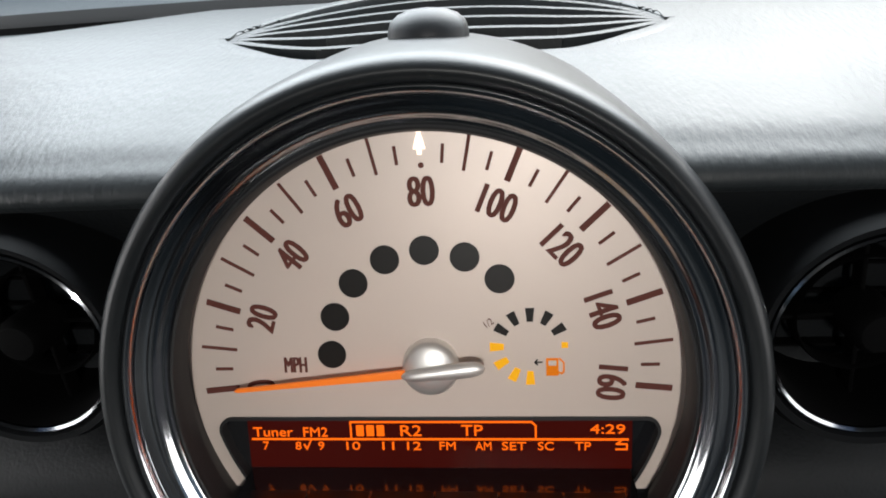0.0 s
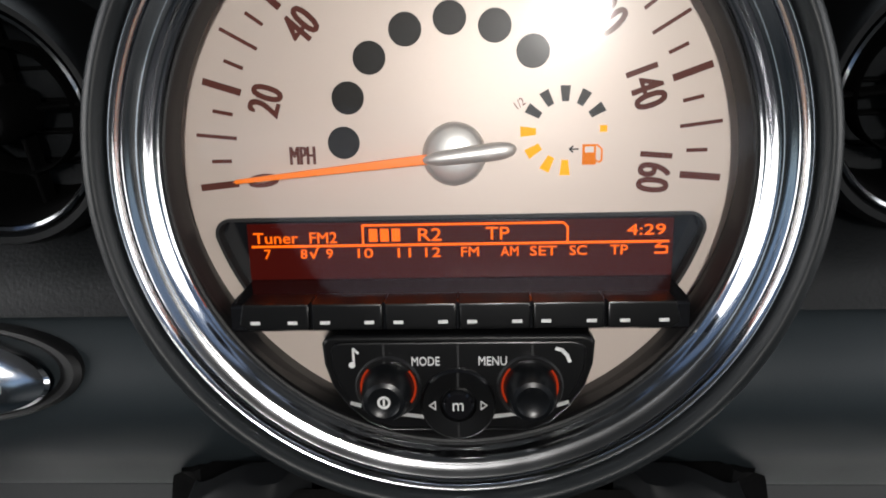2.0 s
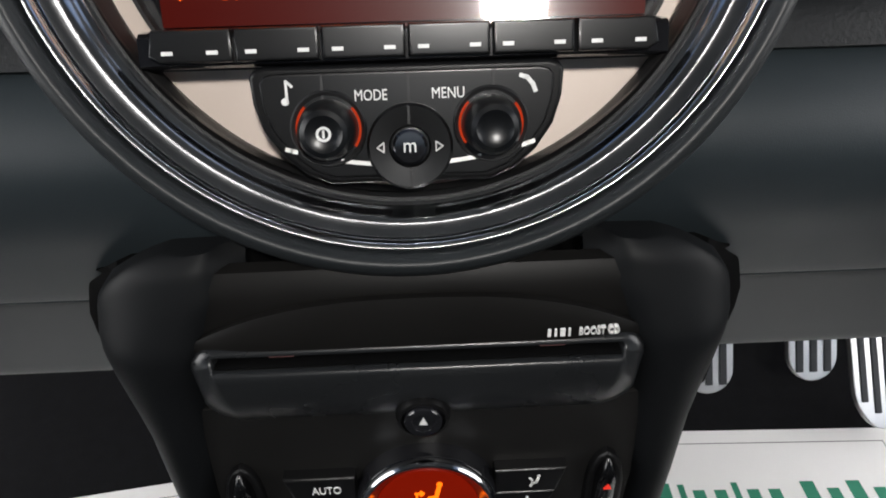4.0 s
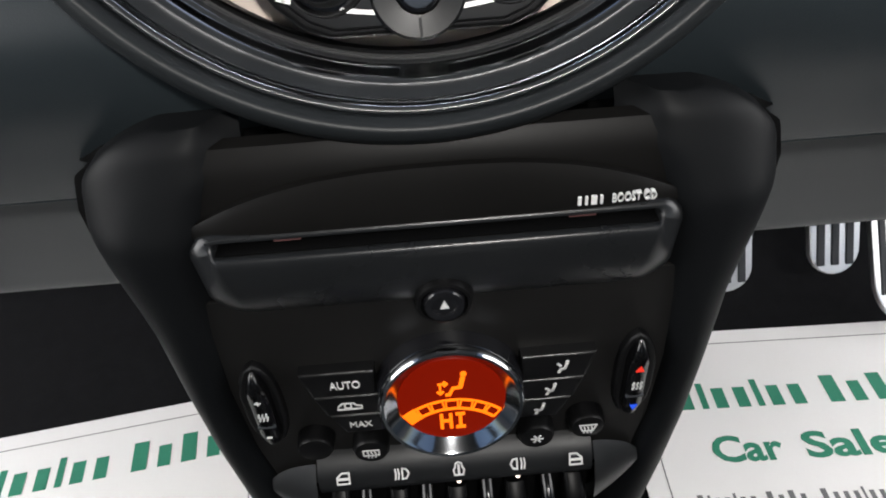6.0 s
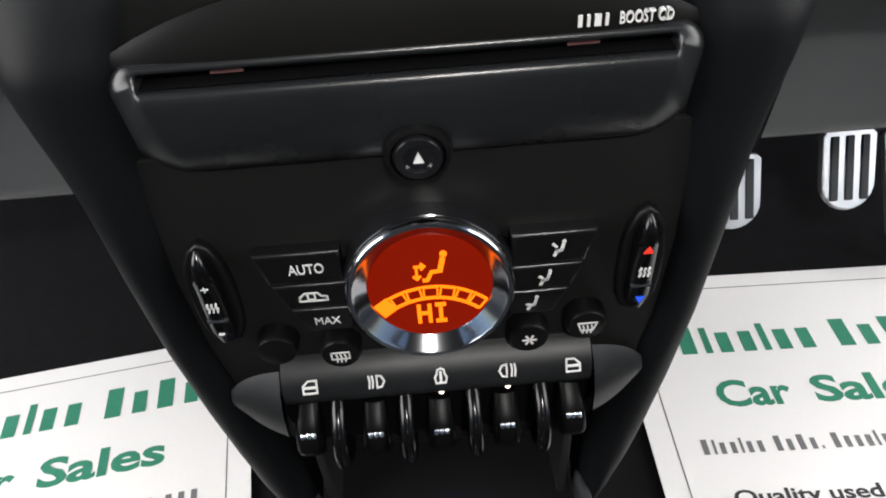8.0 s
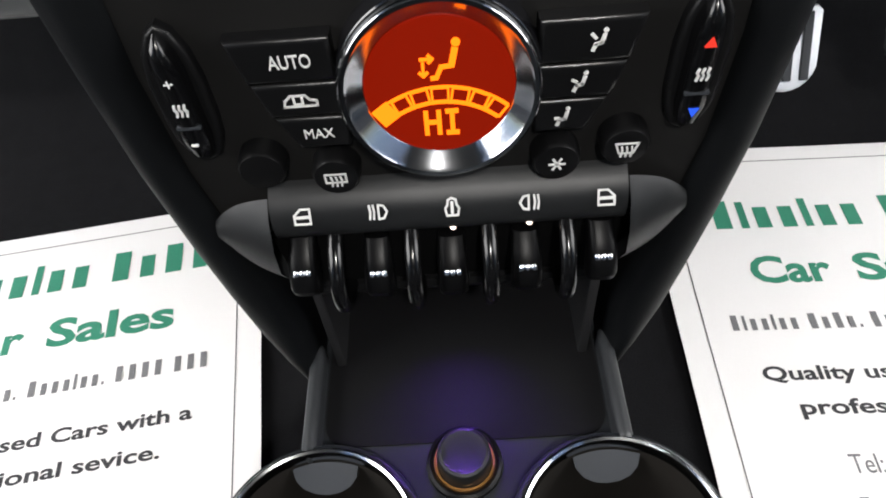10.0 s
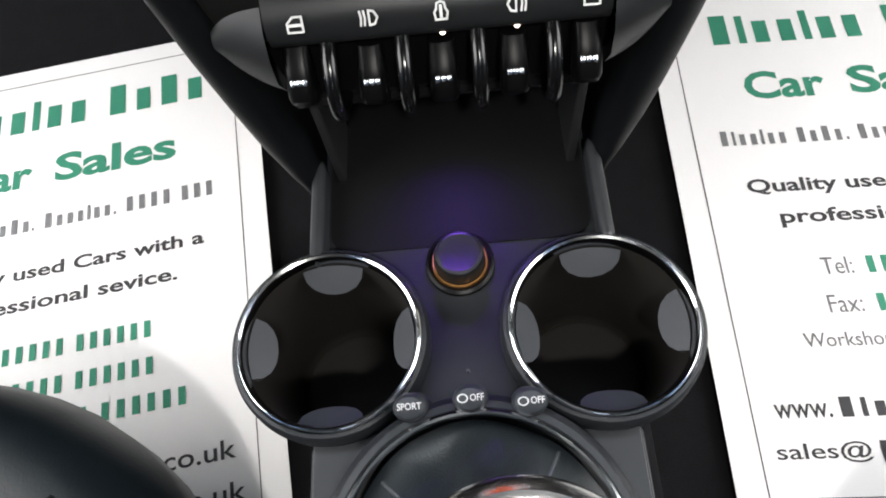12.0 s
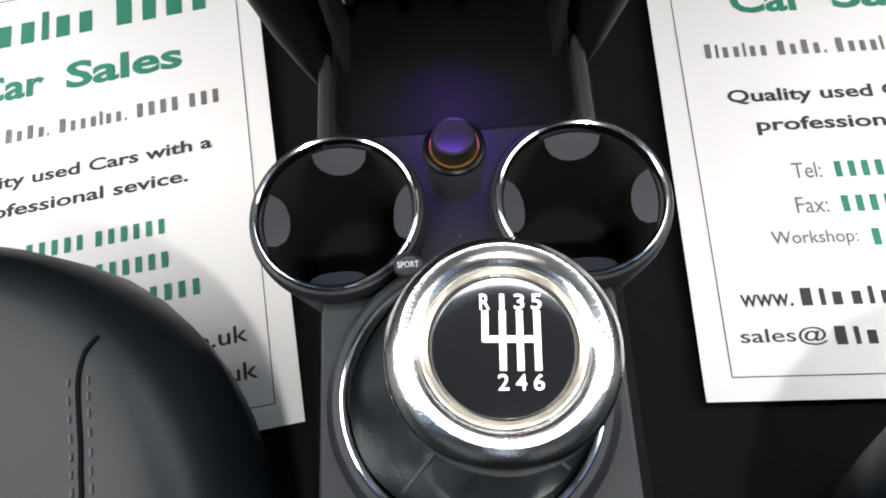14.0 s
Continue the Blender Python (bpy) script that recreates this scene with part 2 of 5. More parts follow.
# ---- building helpers ----
def link(name, bm, mat, parent=None, label="", smooth=35):
    me = bpy.data.meshes.new(name)
    bmesh.ops.recalc_face_normals(bm, faces=bm.faces)
    bm.to_mesh(me)
    bm.free()
    me.materials.append(mat)
    if smooth:
        me.shade_smooth()
        me.set_sharp_from_angle(angle=radians(smooth))
    ob = new(name, me)
    if smooth:
        ob.modifiers.new("even_normals", "WEIGHTED_NORMAL").keep_sharp = True
    if parent:
        ob.parent = parent
        if parent.type == "EMPTY":
            ob.matrix_parent_inverse = Matrix.Translation(-parent.location)
    if label:
        ob["label"] = label
    return ob


def part(name, bm, mat, parent, label=""):
    return link(name, bm, mat, parent, label)


def thing(name, label, category, at=(0, 0, 0), group="", kind=""):
    """An Empty at the base of a thing; its parts keep their world places."""
    ob = new(name)
    ob.empty_display_size = 0.02
    ob.location = at
    return tagged(ob, label, category, group, kind)


def box(sx, sy, sz, m=Matrix(), bevel=0.0, seg=2, bm=None):
    own = bmesh.new()
    bmesh.ops.create_cube(own, size=1.0)
    bmesh.ops.scale(own, vec=(sx, sy, sz), verts=own.verts)
    if bevel:
        bmesh.ops.bevel(own, geom=own.edges[:], offset=bevel, segments=seg, affect="EDGES", profile=0.5)
    bmesh.ops.transform(own, matrix=m, verts=own.verts)
    return join(bm, own)


def join(bm, own):
    if bm is None:
        return own
    me = bpy.data.meshes.new("tmp")
    own.to_mesh(me)
    own.free()
    bm.from_mesh(me)
    bpy.data.meshes.remove(me)
    return bm


def lathe(profile, n=64, m=Matrix(), closed=False, arc=(0.0, 360.0), bm=None):
    """A profile of (radius, height) turned round the local z axis."""
    own = bmesh.new()
    full = abs(arc[1] - arc[0]) >= 359.9
    count = n if full else n + 1
    rings = []
    for r, h in profile:
        ring = []
        for i in range(count):
            a = radians(arc[0] + (arc[1] - arc[0]) * i / n)
            ring.append(own.verts.new((r * math.cos(a), r * math.sin(a), h)))
        rings.append(ring)
    pairs = list(zip(rings, rings[1:])) + ([(rings[-1], rings[0])] if closed else [])
    for a, b in pairs:
        for i in range(count if full else n):
            j = (i + 1) % count
            own.faces.new((a[i], a[j], b[j], b[i]))
    bmesh.ops.remove_doubles(own, verts=own.verts, dist=1e-6)
    bmesh.ops.transform(own, matrix=m, verts=own.verts)
    return join(bm, own)


def disc(r, h, depth, m=Matrix(), n=48, bevel=0.0004):
    """A round plate from h - depth to h with a small rounded edge."""
    return lathe([(0, h - depth), (r, h - depth), (r, h - bevel), (r - bevel, h), (0, h)], n, m)


def prism(outline, h0, h1, m=Matrix(), bevel=0.0, seg=2, bm=None):
    """An outline in the local plane, raised from h0 to h1."""
    own = bmesh.new()
    low = [own.verts.new((x, y, h0)) for x, y in outline]
    f = own.faces.new(low)
    top = bmesh.ops.extrude_face_region(own, geom=[f])["geom"]
    bmesh.ops.translate(own, vec=(0, 0, h1 - h0), verts=[v for v in top if isinstance(v, bmesh.types.BMVert)])
    if bevel:
        edges = [e for e in own.edges if all(abs(v.co.z - h1) < 1e-7 for v in e.verts)]
        bmesh.ops.bevel(own, geom=edges, offset=bevel, segments=seg, affect="EDGES", profile=0.5)
    bmesh.ops.transform(own, matrix=m, verts=own.verts)
    return join(bm, own)


def ribbon(points, width, h0, h1, m=Matrix(), bm=None, closed=False):
    """Thin raised strokes along a line of points in the local plane."""
    bm = bm or bmesh.new()
    pts = [Vector((*p, 0)) for p in points]
    for a, b in zip(pts, pts[1:] + ([pts[0]] if closed else [])) if closed else zip(pts, pts[1:]):
        d = b - a
        if d.length < 1e-7:
            continue
        ang = math.atan2(d.y, d.x)
        mm = m @ Matrix.Translation(((a + b) / 2).to_tuple()[:2] + ((h0 + h1) / 2,)) @ Matrix.Rotation(ang, 4, "Z")
        box(d.length + width * 0.7, width, h1 - h0, mm, bm=bm)
    return bm


def loft(rows, m=Matrix(), closed=False, caps=False):
    """A skin over rows of points, row by row."""
    own = bmesh.new()
    grid = [[own.verts.new(p) for p in row] for row in rows]
    for a, b in zip(grid, grid[1:]):
        k = len(a)
        for i in range(k if closed else k - 1):
            own.faces.new((a[i], a[(i + 1) % k], b[(i + 1) % k], b[i]))
    if caps:
        own.faces.new(grid[0])
        own.faces.new(grid[-1])
    bmesh.ops.transform(own, matrix=m, verts=own.verts)
    return own


def thick(bm, depth):
    """Gives a skin a back side at that depth."""
    bmesh.ops.recalc_face_normals(bm, faces=bm.faces)
    bmesh.ops.solidify(bm, geom=bm.faces[:], thickness=depth)
    return bm


def smooth_curve(points, n=8):
    """A Catmull-Rom line through the points."""
    pts = [Vector(p) for p in points]
    pts = [2 * pts[0] - pts[1]] + pts + [2 * pts[-1] - pts[-2]]
    out = []
    for i in range(1, len(pts) - 2):
        a, b, c, d = pts[i - 1 : i + 3]
        for k in range(n):
            t = k / n
            out.append(0.5 * (2 * b + (c - a) * t + (2 * a - 5 * b + 4 * c - d) * t * t + (3 * b - a - 3 * c + d) * t**3))
    out.append(pts[-2])
    return out


def lettering(words, width, height, h0, h1, m, bm=None, bold=0.0, heavy=0.0):
    """Words in the built-in font, fitted to a width and height round the local origin, raised from h0 to h1.
    heavy: metres by which the upright strokes grow to either side."""
    bold = 0.0 if "M" in words or heavy else bold
    cu = bpy.data.curves.new("words", "FONT")
    cu.body, cu.align_x, cu.align_y = words, "CENTER", "CENTER"
    cu.resolution_u, cu.extrude, cu.offset = 3, 0.05, bold
    ob = bpy.data.objects.new("words", cu)
    me = bpy.data.meshes.new_from_object(ob)
    own = bmesh.new()
    own.from_mesh(me)
    bpy.data.objects.remove(ob)
    bpy.data.curves.remove(cu)
    bpy.data.meshes.remove(me)
    lo = [min(v.co[i] for v in own.verts) for i in range(3)]
    hi = [max(v.co[i] for v in own.verts) for i in range(3)]
    for v in own.verts:
        v.co.x = ((v.co.x - lo[0]) / (hi[0] - lo[0]) - 0.5) * (width - 2 * heavy)
        v.co.y = ((v.co.y - lo[1]) / (hi[1] - lo[1]) - 0.5) * height
        v.co.z = h0 + (v.co.z - lo[2]) / (hi[2] - lo[2]) * (h1 - h0)
    if heavy:
        plain = own.copy()
        for k, shift in enumerate((-1.0, -0.5, 0.5, 1.0)):
            twin = plain.copy()
            for v in twin.verts:
                v.co.x += shift * heavy
                v.co.z -= (k + 1) * 0.00002
            join(own, twin)
        plain.free()
    bmesh.ops.transform(own, matrix=m, verts=own.verts)
    return join(bm, own)


def rounded(x0, y0, x1, y1, r, n=5):
    """The outline of a rectangle with round corners."""
    out = []
    for cx, cy, a0 in ((x1 - r, y1 - r, 0), (x0 + r, y1 - r, 90), (x0 + r, y0 + r, 180), (x1 - r, y0 + r, 270)):
        for i in range(n + 1):
            a = radians(a0 + 90 * i / n)
            out.append((cx + r * math.cos(a), cy + r * math.sin(a)))
    return out


def arc(cx, cy, r, a0, a1, n=24):
    return [(cx + r * math.cos(radians(a0 + (a1 - a0) * i / n)), cy + r * math.sin(radians(a0 + (a1 - a0) * i / n))) for i in range(n + 1)]


def at(x, y, z=0.0, turn=0.0):
    return Matrix.Translation((x, y, z)) @ Matrix.Rotation(radians(turn), 4, "Z")


MM = 0.001


def mm(points):
    return [(x * MM, y * MM) for x, y in points]


# ---- the cabin: floor, walls, roof, openings ----
rows = []
for y, z in ((-1.7, 0.045), (-0.2, 0.047), (0.20, 0.047), (0.27, 0.055), (0.33, 0.09), (0.42, 0.20), (0.52, 0.36), (0.56, 0.44), (0.58, 0.60)):
    rows.append([(-0.72 + 1.44 * i / 40, y, z + 0.0012 * noise.noise((i * 0.7, y * 9, 0))) for i in range(41)])
tagged(link("floor", thick(loft(rows), 0.02), CARPET), "black carpet over the car's floor and toe board", "", "", "structure")

for side, x in (("wall_east", 0.72), ("wall_west", -0.72)):
    tagged(link(side, box(0.05, 2.4, 0.13, Matrix.Translation((x, -0.53, 0.085)), 0.012), SOFT), "dark door sill below the open doorway", "", "", "structure")
    tagged(link(side + "_rear", box(0.05, 1.0, 0.62, Matrix.Translation((x, -1.22, 0.36)), 0.012), SOFT), "dark rear side trim of the cabin", "", "", "structure")
for name, y, z0, z1 in (("wall_north", 0.62, 0.02, 0.66), ("wall_south", -1.72, 0.02, 0.78)):
    bm = box(1.42, 0.04, z1 - z0, Matrix.Translation((0, y, (z0 + z1) / 2)), 0.006)
    tagged(link(name, bm, DARK), "dark bulkhead that closes the cabin", "", "", "structure")
# Panel added to keep windscreen light from leaking into the footwells.
tagged(link("light_stop", box(1.42, 0.44, 0.012, Matrix.Translation((0, 0.41, 0.632)), 0.003), DARK), "dark panel added under the windscreen's foot to stop light leaking down", "", "", "structure")
roof = []
for j in range(13):
    y = 0.02 - 1.72 * j / 12
    roof.append([(-0.60 + 1.2 * i / 12, y, 1.17 - 0.05 * ((i - 6) / 6) ** 2 - 0.03 * ((j - 6) / 6) ** 2) for i in range(13)])
tagged(link("ceiling", thick(loft(roof), 0.02), CLOTH), "dark grey headlining under the car roof", "", "", "structure")
for name, a, b in (("trim_a", (-0.66, 0.60, 0.67), (-0.57, 0.00, 1.10)), ("trim_b", (0.66, 0.60, 0.67), (0.57, 0.00, 1.10)),
                   ("trim_c", (-0.68, -0.72, 0.68), (-0.58, -0.72, 1.11)), ("trim_d", (0.68, -0.72, 0.68), (0.58, -0.72, 1.11)),
                   ("trim_e", (-0.64, -1.72, 0.70), (-0.56, -1.66, 1.10)), ("trim_f", (0.64, -1.72, 0.70), (0.56, -1.66, 1.10))):
    d = Vector(b) - Vector(a)
    m = Matrix.Translation((Vector(a) + Vector(b)) / 2) @ d.to_track_quat("Z", "Y").to_matrix().to_4x4()
    tagged(link(name, box(0.06, 0.05, d.length + 0.03, m, 0.015), PLASTIC), "dark roof pillar trim", "", "", "structure")

bm = bmesh.new()
bm.faces.new([bm.verts.new(p) for p in ((-2000, -2000, -0.55), (2000, -2000, -0.55), (2000, 2000, -0.55), (-2000, 2000, -0.55))])
tagged(link("ground", bm, material("asphalt", (0.05, 0.05, 0.05), 0.9, vary=0.2, vary_size=3, grain=0.3, grain_size=60)), "grey asphalt ground around the car", "", "", "structure")


# Unseen added lamp body on a hook under the roof, between the front seats.
lamp = thing("standin_lamp", "small round lamp added under the car roof for a light near the camera", "lamp", tuple(LAMP_AT))
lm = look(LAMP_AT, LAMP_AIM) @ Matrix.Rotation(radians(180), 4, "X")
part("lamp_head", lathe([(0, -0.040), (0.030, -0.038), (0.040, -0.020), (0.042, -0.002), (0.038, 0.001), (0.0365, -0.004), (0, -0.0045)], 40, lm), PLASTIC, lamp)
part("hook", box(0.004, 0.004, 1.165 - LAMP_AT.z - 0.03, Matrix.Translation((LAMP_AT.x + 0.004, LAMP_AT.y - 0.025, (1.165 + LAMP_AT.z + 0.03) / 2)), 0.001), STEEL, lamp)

# ---- dashboard ----
dash = thing("dashboard", "dark grey grained dashboard with a round hood for the central dial", "dashboard", (0, 0.2, 0.4))
PAD = [(0.50, 0.655), (0.40, 0.664), (0.25, 0.668), (0.12, 0.6660), (0.075, 0.6628), (0.045, 0.6592), (0.026, 0.6562), (0.0150, 0.6526), (0.0085, 0.6502), (0.0048, 0.6472), (0.0034, 0.6434), (0.0050, 0.6402), (0.0105, 0.6370), (0.034, 0.632)]


LEAN_BACK = 17.4
DM = Matrix.Translation((0, 0, 0.5607)) @ Matrix.Rotation(radians(90 - LEAN_BACK), 4, "X")


def hollow(bm):
    """Cuts away what lies inside the hood of the central dial."""
    inv = DM.inverted()
    gone = []
    for f in bm.faces:
        p = inv @ f.calc_center_median()
        if math.hypot(p.x, p.y - 0.006) < 0.1175 and -0.10 < p.z < 0.05:
            gone.append(f)
    bmesh.ops.delete(bm, geom=gone, context="FACES")
    return bm


def extrude_profile(profile, x0, x1, n, sag=0.0):
    prof = [(p.x, p.y) for p in smooth_curve([(y, z, 0) for y, z in profile], 5)]
    return hollow(loft([[(x0 + (x1 - x0) * i / n, y, z) for y, z in prof] for i in range(n + 1)]))


# The demister grille behind the hood: a bowed opening with thin slats.
def near_edge(x):
    return 0.104 + 0.044 * max(0.0, (abs(x) - 0.055) / 0.056) ** 1.5


def far_edge(x):
    return 0.148 + 0.112 * max(0.0, 1 - (x / 0.111) ** 2) ** 0.7


def top_pad():
    prof = [(p.x, p.y) for p in smooth_curve([(y, z, 0) for y, z in PAD], 14)]
    rows = []
    for i in range(545):
        x = -0.68 + 1.36 * i / 544
        far = max(0.13, 0.315 - 0.62 * max(0, abs(x) - 0.165))
        rows.append([(x, y if y < 0.12 else 0.12 + (y - 0.12) * (far - 0.12) / 0.38, z - 0.012 * (x / 0.6) ** 2) for y, z in prof])
    bm = loft(rows)
    gone = []
    for f in bm.faces:
        c = f.calc_center_median()
        if c.z > 0.655 and abs(c.x) < 0.114 and near_edge(c.x) - 0.004 < c.y < far_edge(c.x) + 0.004:
            gone.append(f)
    bmesh.ops.delete(bm, geom=gone, context="FACES")
    return hollow(bm)


part("top_pad", thick(top_pad(), 0.006), LEATHER, dash, "grained grey soft top pad")
WAIST = [(0.022, 0.6345), (0.024, 0.628), (0.034, 0.605), (0.034, 0.59), (0.034, 0.558), (0.026, 0.542), (0.006, 0.532), (-0.006, 0.524), (-0.013, 0.514)]
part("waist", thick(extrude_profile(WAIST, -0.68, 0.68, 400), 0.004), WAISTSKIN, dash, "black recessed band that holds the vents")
BELLY = [(-0.010, 0.5160), (-0.021, 0.5122), (-0.031, 0.5045), (-0.0372, 0.4945), (-0.0385, 0.4840), (-0.0345, 0.4670), (-0.0262, 0.4490), (-0.0190, 0.4345), (-0.0138, 0.4250), (-0.0108, 0.4215), (-0.0050, 0.4210), (0.050, 0.4260)]
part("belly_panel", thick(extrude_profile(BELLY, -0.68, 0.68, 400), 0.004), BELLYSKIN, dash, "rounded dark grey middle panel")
KNEE = [(0.034, 0.4285), (0.0370, 0.4180), (0.0410, 0.4030), (0.0458, 0.3850), (0.0505, 0.3660), (0.0548, 0.3470), (0.0580, 0.3320), (0.0598, 0.3235), (0.0625, 0.3202), (0.0675, 0.3205), (0.10, 0.330), (0.3, 0.37)]
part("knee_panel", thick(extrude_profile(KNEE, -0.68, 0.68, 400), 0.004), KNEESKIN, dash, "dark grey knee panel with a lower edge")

# ---- the central dial's frame: x right, y up the dial, z out of it ----
RING = DM @ Matrix.Translation((0, 0.006, 0))
HUB = DM @ Matrix.Translation((0, 0.0085, 0))

# Its rim is round; towards the top it widens into the pad behind it.
HOOD = [(0.1086, 0.1086, 0.0200), (0.1090, 0.1090, 0.0270), (0.1102, 0.1102, 0.0308), (0.1120, 0.1120, 0.0326), (0.1140, 0.1142, 0.0322), (0.1160, 0.1163, 0.0302), (0.1178, 0.1183, 0.0258), (0.1191, 0.1200, 0.0190),
        (0.1203, 0.1222, 0.0080), (0.1213, 0.1248, -0.0060), (0.1222, 0.1282, -0.025), (0.1228, 0.1322, -0.05), (0.122, 0.133, -0.075)]
rows = []
for q, h in zip(smooth_curve([(a, b, 0) for a, b, _ in HOOD], 4), smooth_curve([(h, 0, 0) for _, _, h in HOOD], 4)):
    row = []
    for k in range(144):
        a = 2 * math.pi * k / 144
        f = min(1.0, max(0.0, (math.sin(a) - 0.45) / 0.55)) ** 1.2
        r = q.x + (q.y - q.x) * f
        row.append((r * math.cos(a), r * math.sin(a), h.x))
    rows.append(row)
part("hood", loft(rows, RING, closed=True), HOODSKIN, dash, "smooth grey round hood")

gx = [0.111 * math.sin(math.pi * (i / 40 - 0.5)) for i in range(41)]
opening = [(x, near_edge(x)) for x in gx] + [(x, far_edge(x)) for x in reversed(gx)][1:-1]


def outward(x, y, d):
    k = Vector((x * 1.2, y - 0.165)).normalized()
    return x + d * k.x, y + d * k.y


def pad_height(x, y):
    return float(np.interp(y, [0.075, 0.12, 0.25, 0.40], [0.6615, 0.6655, 0.668, 0.664])) - 0.012 * (x / 0.6) ** 2


around = [outward(x, y, 0.0125) for x, y in opening]
rows = []
for t, dz in ((0.0, -0.002), (0.04, 0.0002), (0.2, 0.0010), (0.5, 0.0013), (0.85, 0.0012), (0.96, 0.0006), (1.0, -0.002), (1.0, -0.012)):
    row = [(xa * (1 - t) + xb * t, ya * (1 - t) + yb * t) for (xa, ya), (xb, yb) in zip(around, opening)]
    rows.append([(x, y, pad_height(x, y) + dz) for x, y in row])
gr = part("grille_rim", loft(rows, closed=True), LEATHER, dash, "grained rim round the demister grille")
part("grille_well", prism(opening, 0.630, 0.6340), PITCH, gr, "black demister grille opening")
for k in range(5):
    f = 0.14 + 0.17 * k
    bm = bmesh.new()
    pts = [(x, near_edge(x) * (1 - f) + far_edge(x) * f) for x in gx[1:-1]]
    for a, b in zip(pts, pts[1:]):
        a, b = Vector((*a, pad_height(*a) - 0.0028)), Vector((*b, pad_height(*b) - 0.0028))
        box((b - a).length * 1.05, 0.0054, 0.0060, Matrix.Translation((a + b) / 2) @ Matrix.Rotation(math.atan2(b.y - a.y, b.x - a.x), 4, "Z"), bm=bm)
    part("slat", bm, LEATHER, gr)
part("sensor_dome", lathe([(0.0162, -0.006), (0.0160, 0.0), (0.0148, 0.0035), (0.0118, 0.0062), (0.007, 0.0080), (0, 0.0086)], 32, Matrix.Translation((0.001, 0.070, 0.6820)) @ Matrix.Rotation(radians(-6), 4, "X")),
     SOFT, dash, "small rounded grey sensor dome")
# Behind the pad: a lower ledge, a dark seal strip along the windscreen's foot, and the screen's blacked border beyond it.
LEDGE = [[(-0.66 + 1.32 * i / 40, y, z - 0.012 * ((-0.66 + 1.32 * i / 40) / 0.6) ** 2) for i in range(41)] for y, z in ((0.125, 0.648), (0.20, 0.6505), (0.294, 0.6525))]
part("screen_ledge", thick(loft(LEDGE), 0.003), BELLYSKIN, dash, "grey ledge behind the top pad")
STRIP = [[(-0.66 + 1.32 * i / 40, y, z - 0.012 * ((-0.66 + 1.32 * i / 40) / 0.6) ** 2) for i in range(41)] for y, z in ((0.292, 0.650), (0.294, 0.657), (0.300, 0.660), (0.322, 0.662), (0.334, 0.661), (0.338, 0.654))]
part("cowl_strip", thick(loft(STRIP), 0.003), PITCH, dash, "dark strip along the windscreen's foot")
FRIT = [[(-0.66 + 1.32 * i / 40, y, z - 0.012 * ((-0.66 + 1.32 * i / 40) / 0.6) ** 2) for i in range(41)] for y, z in ((0.338, 0.656), (0.40, 0.664), (0.60, 0.69))]
part("screen_border", thick(loft(FRIT), 0.003), BELLYSKIN, dash, "grey foot of the windscreen")


# ---- central dial ----
dial = thing("speedometer", "large round speedometer with champagne silver face and chrome ring", "speedometer", (0, -0.03, 0.46))
SPLIT = -42.0
a0 = math.degrees(math.asin((SPLIT - 8.5) / 97.5))
shell_out = arc(0, 8.5, 97.5, a0, 180 - a0, 72)
ai = math.degrees(math.asin((-42 - 8.5) / 91.0))
housing = arc(0, 8.5, 91.0, ai, -17, 10) + arc(81.5, -17.1, 5.5, 0, 90, 6) + arc(-81.5, -17.1, 5.5, 90, 180, 6) + arc(0, 8.5, 91.0, 197, 180 - ai, 10)
part("face", prism(mm(shell_out + housing[::-1]), -0.0015, 0.0, DM), FACE, dial, "champagne silver dial face")
part("inner_wall", lathe([(0.0975, -0.006), (0.0955, 0.010), (0.0945, 0.0200)], 160, HUB), DARK, dial, "black wall between face and ring")
part("inner_lip", lathe([(0.0932, 0.0090), (0.0932, 0.0150), (0.0936, 0.0178), (0.0941, 0.0196), (0.0948, 0.0200), (0.0956, 0.0186)], 160, RING), DARK, dial, "black lip inside the chrome ring")
part("chrome_ring", lathe([(0.0938, 0.0120), (0.0942, 0.0150), (0.0948, 0.0169), (0.0953, 0.0181), (0.0960, 0.0192), (0.0967, 0.0200), (0.0973, 0.0204), (0.0976, 0.0206), (0.0980, 0.0210), (0.0985, 0.0218), (0.0990, 0.0225), (0.0996, 0.0233),
                            (0.1003, 0.0238), (0.1009, 0.0242), (0.1013, 0.0243), (0.1018, 0.0245), (0.1026, 0.0249), (0.1034, 0.0254), (0.1042, 0.0260), (0.1049, 0.0264), (0.1053, 0.0262), (0.1054, 0.0180), (0.0990, 0.0110)], 160, RING, closed=True),
     CHROME, dial, "wide polished chrome ring")
part("ring_lip", lathe([(0.1055, 0.0240), (0.1056, 0.0272), (0.1060, 0.0287), (0.1067, 0.0296), (0.1076, 0.0299), (0.1085, 0.0294), (0.1091, 0.0282), (0.1093, 0.0262), (0.109, 0.02)], 160, RING, closed=True), CHROME, dial, "bright outer bead of the ring")


def dial_angle(k):
    return 185.6 - 191.0 * k / 160 + 0.95 * math.sin(math.pi * k / 160)


for k in range(0, 161, 5):
    a = dial_angle(k)
    if k == 80:
        part("tick", disc(0.0011, 0.0003, 0.0003, DM @ at(-0.0008, 0.0866), 12, 0.0001), INK, dial)
        continue
    r0, r1, w = (77.5, 91.2, 2.4) if k % 20 == 0 else ((77.0, 91.2, 1.25) if k % 10 == 0 else (79.0, 86.0, 1.25))
    part("tick", box((r1 - r0) * MM, w * MM, 0.0003, HUB @ Matrix.Rotation(radians(a), 4, "Z") @ Matrix.Translation(((r0 + r1) / 2 * MM, 0, 0.00015))), INK, dial)
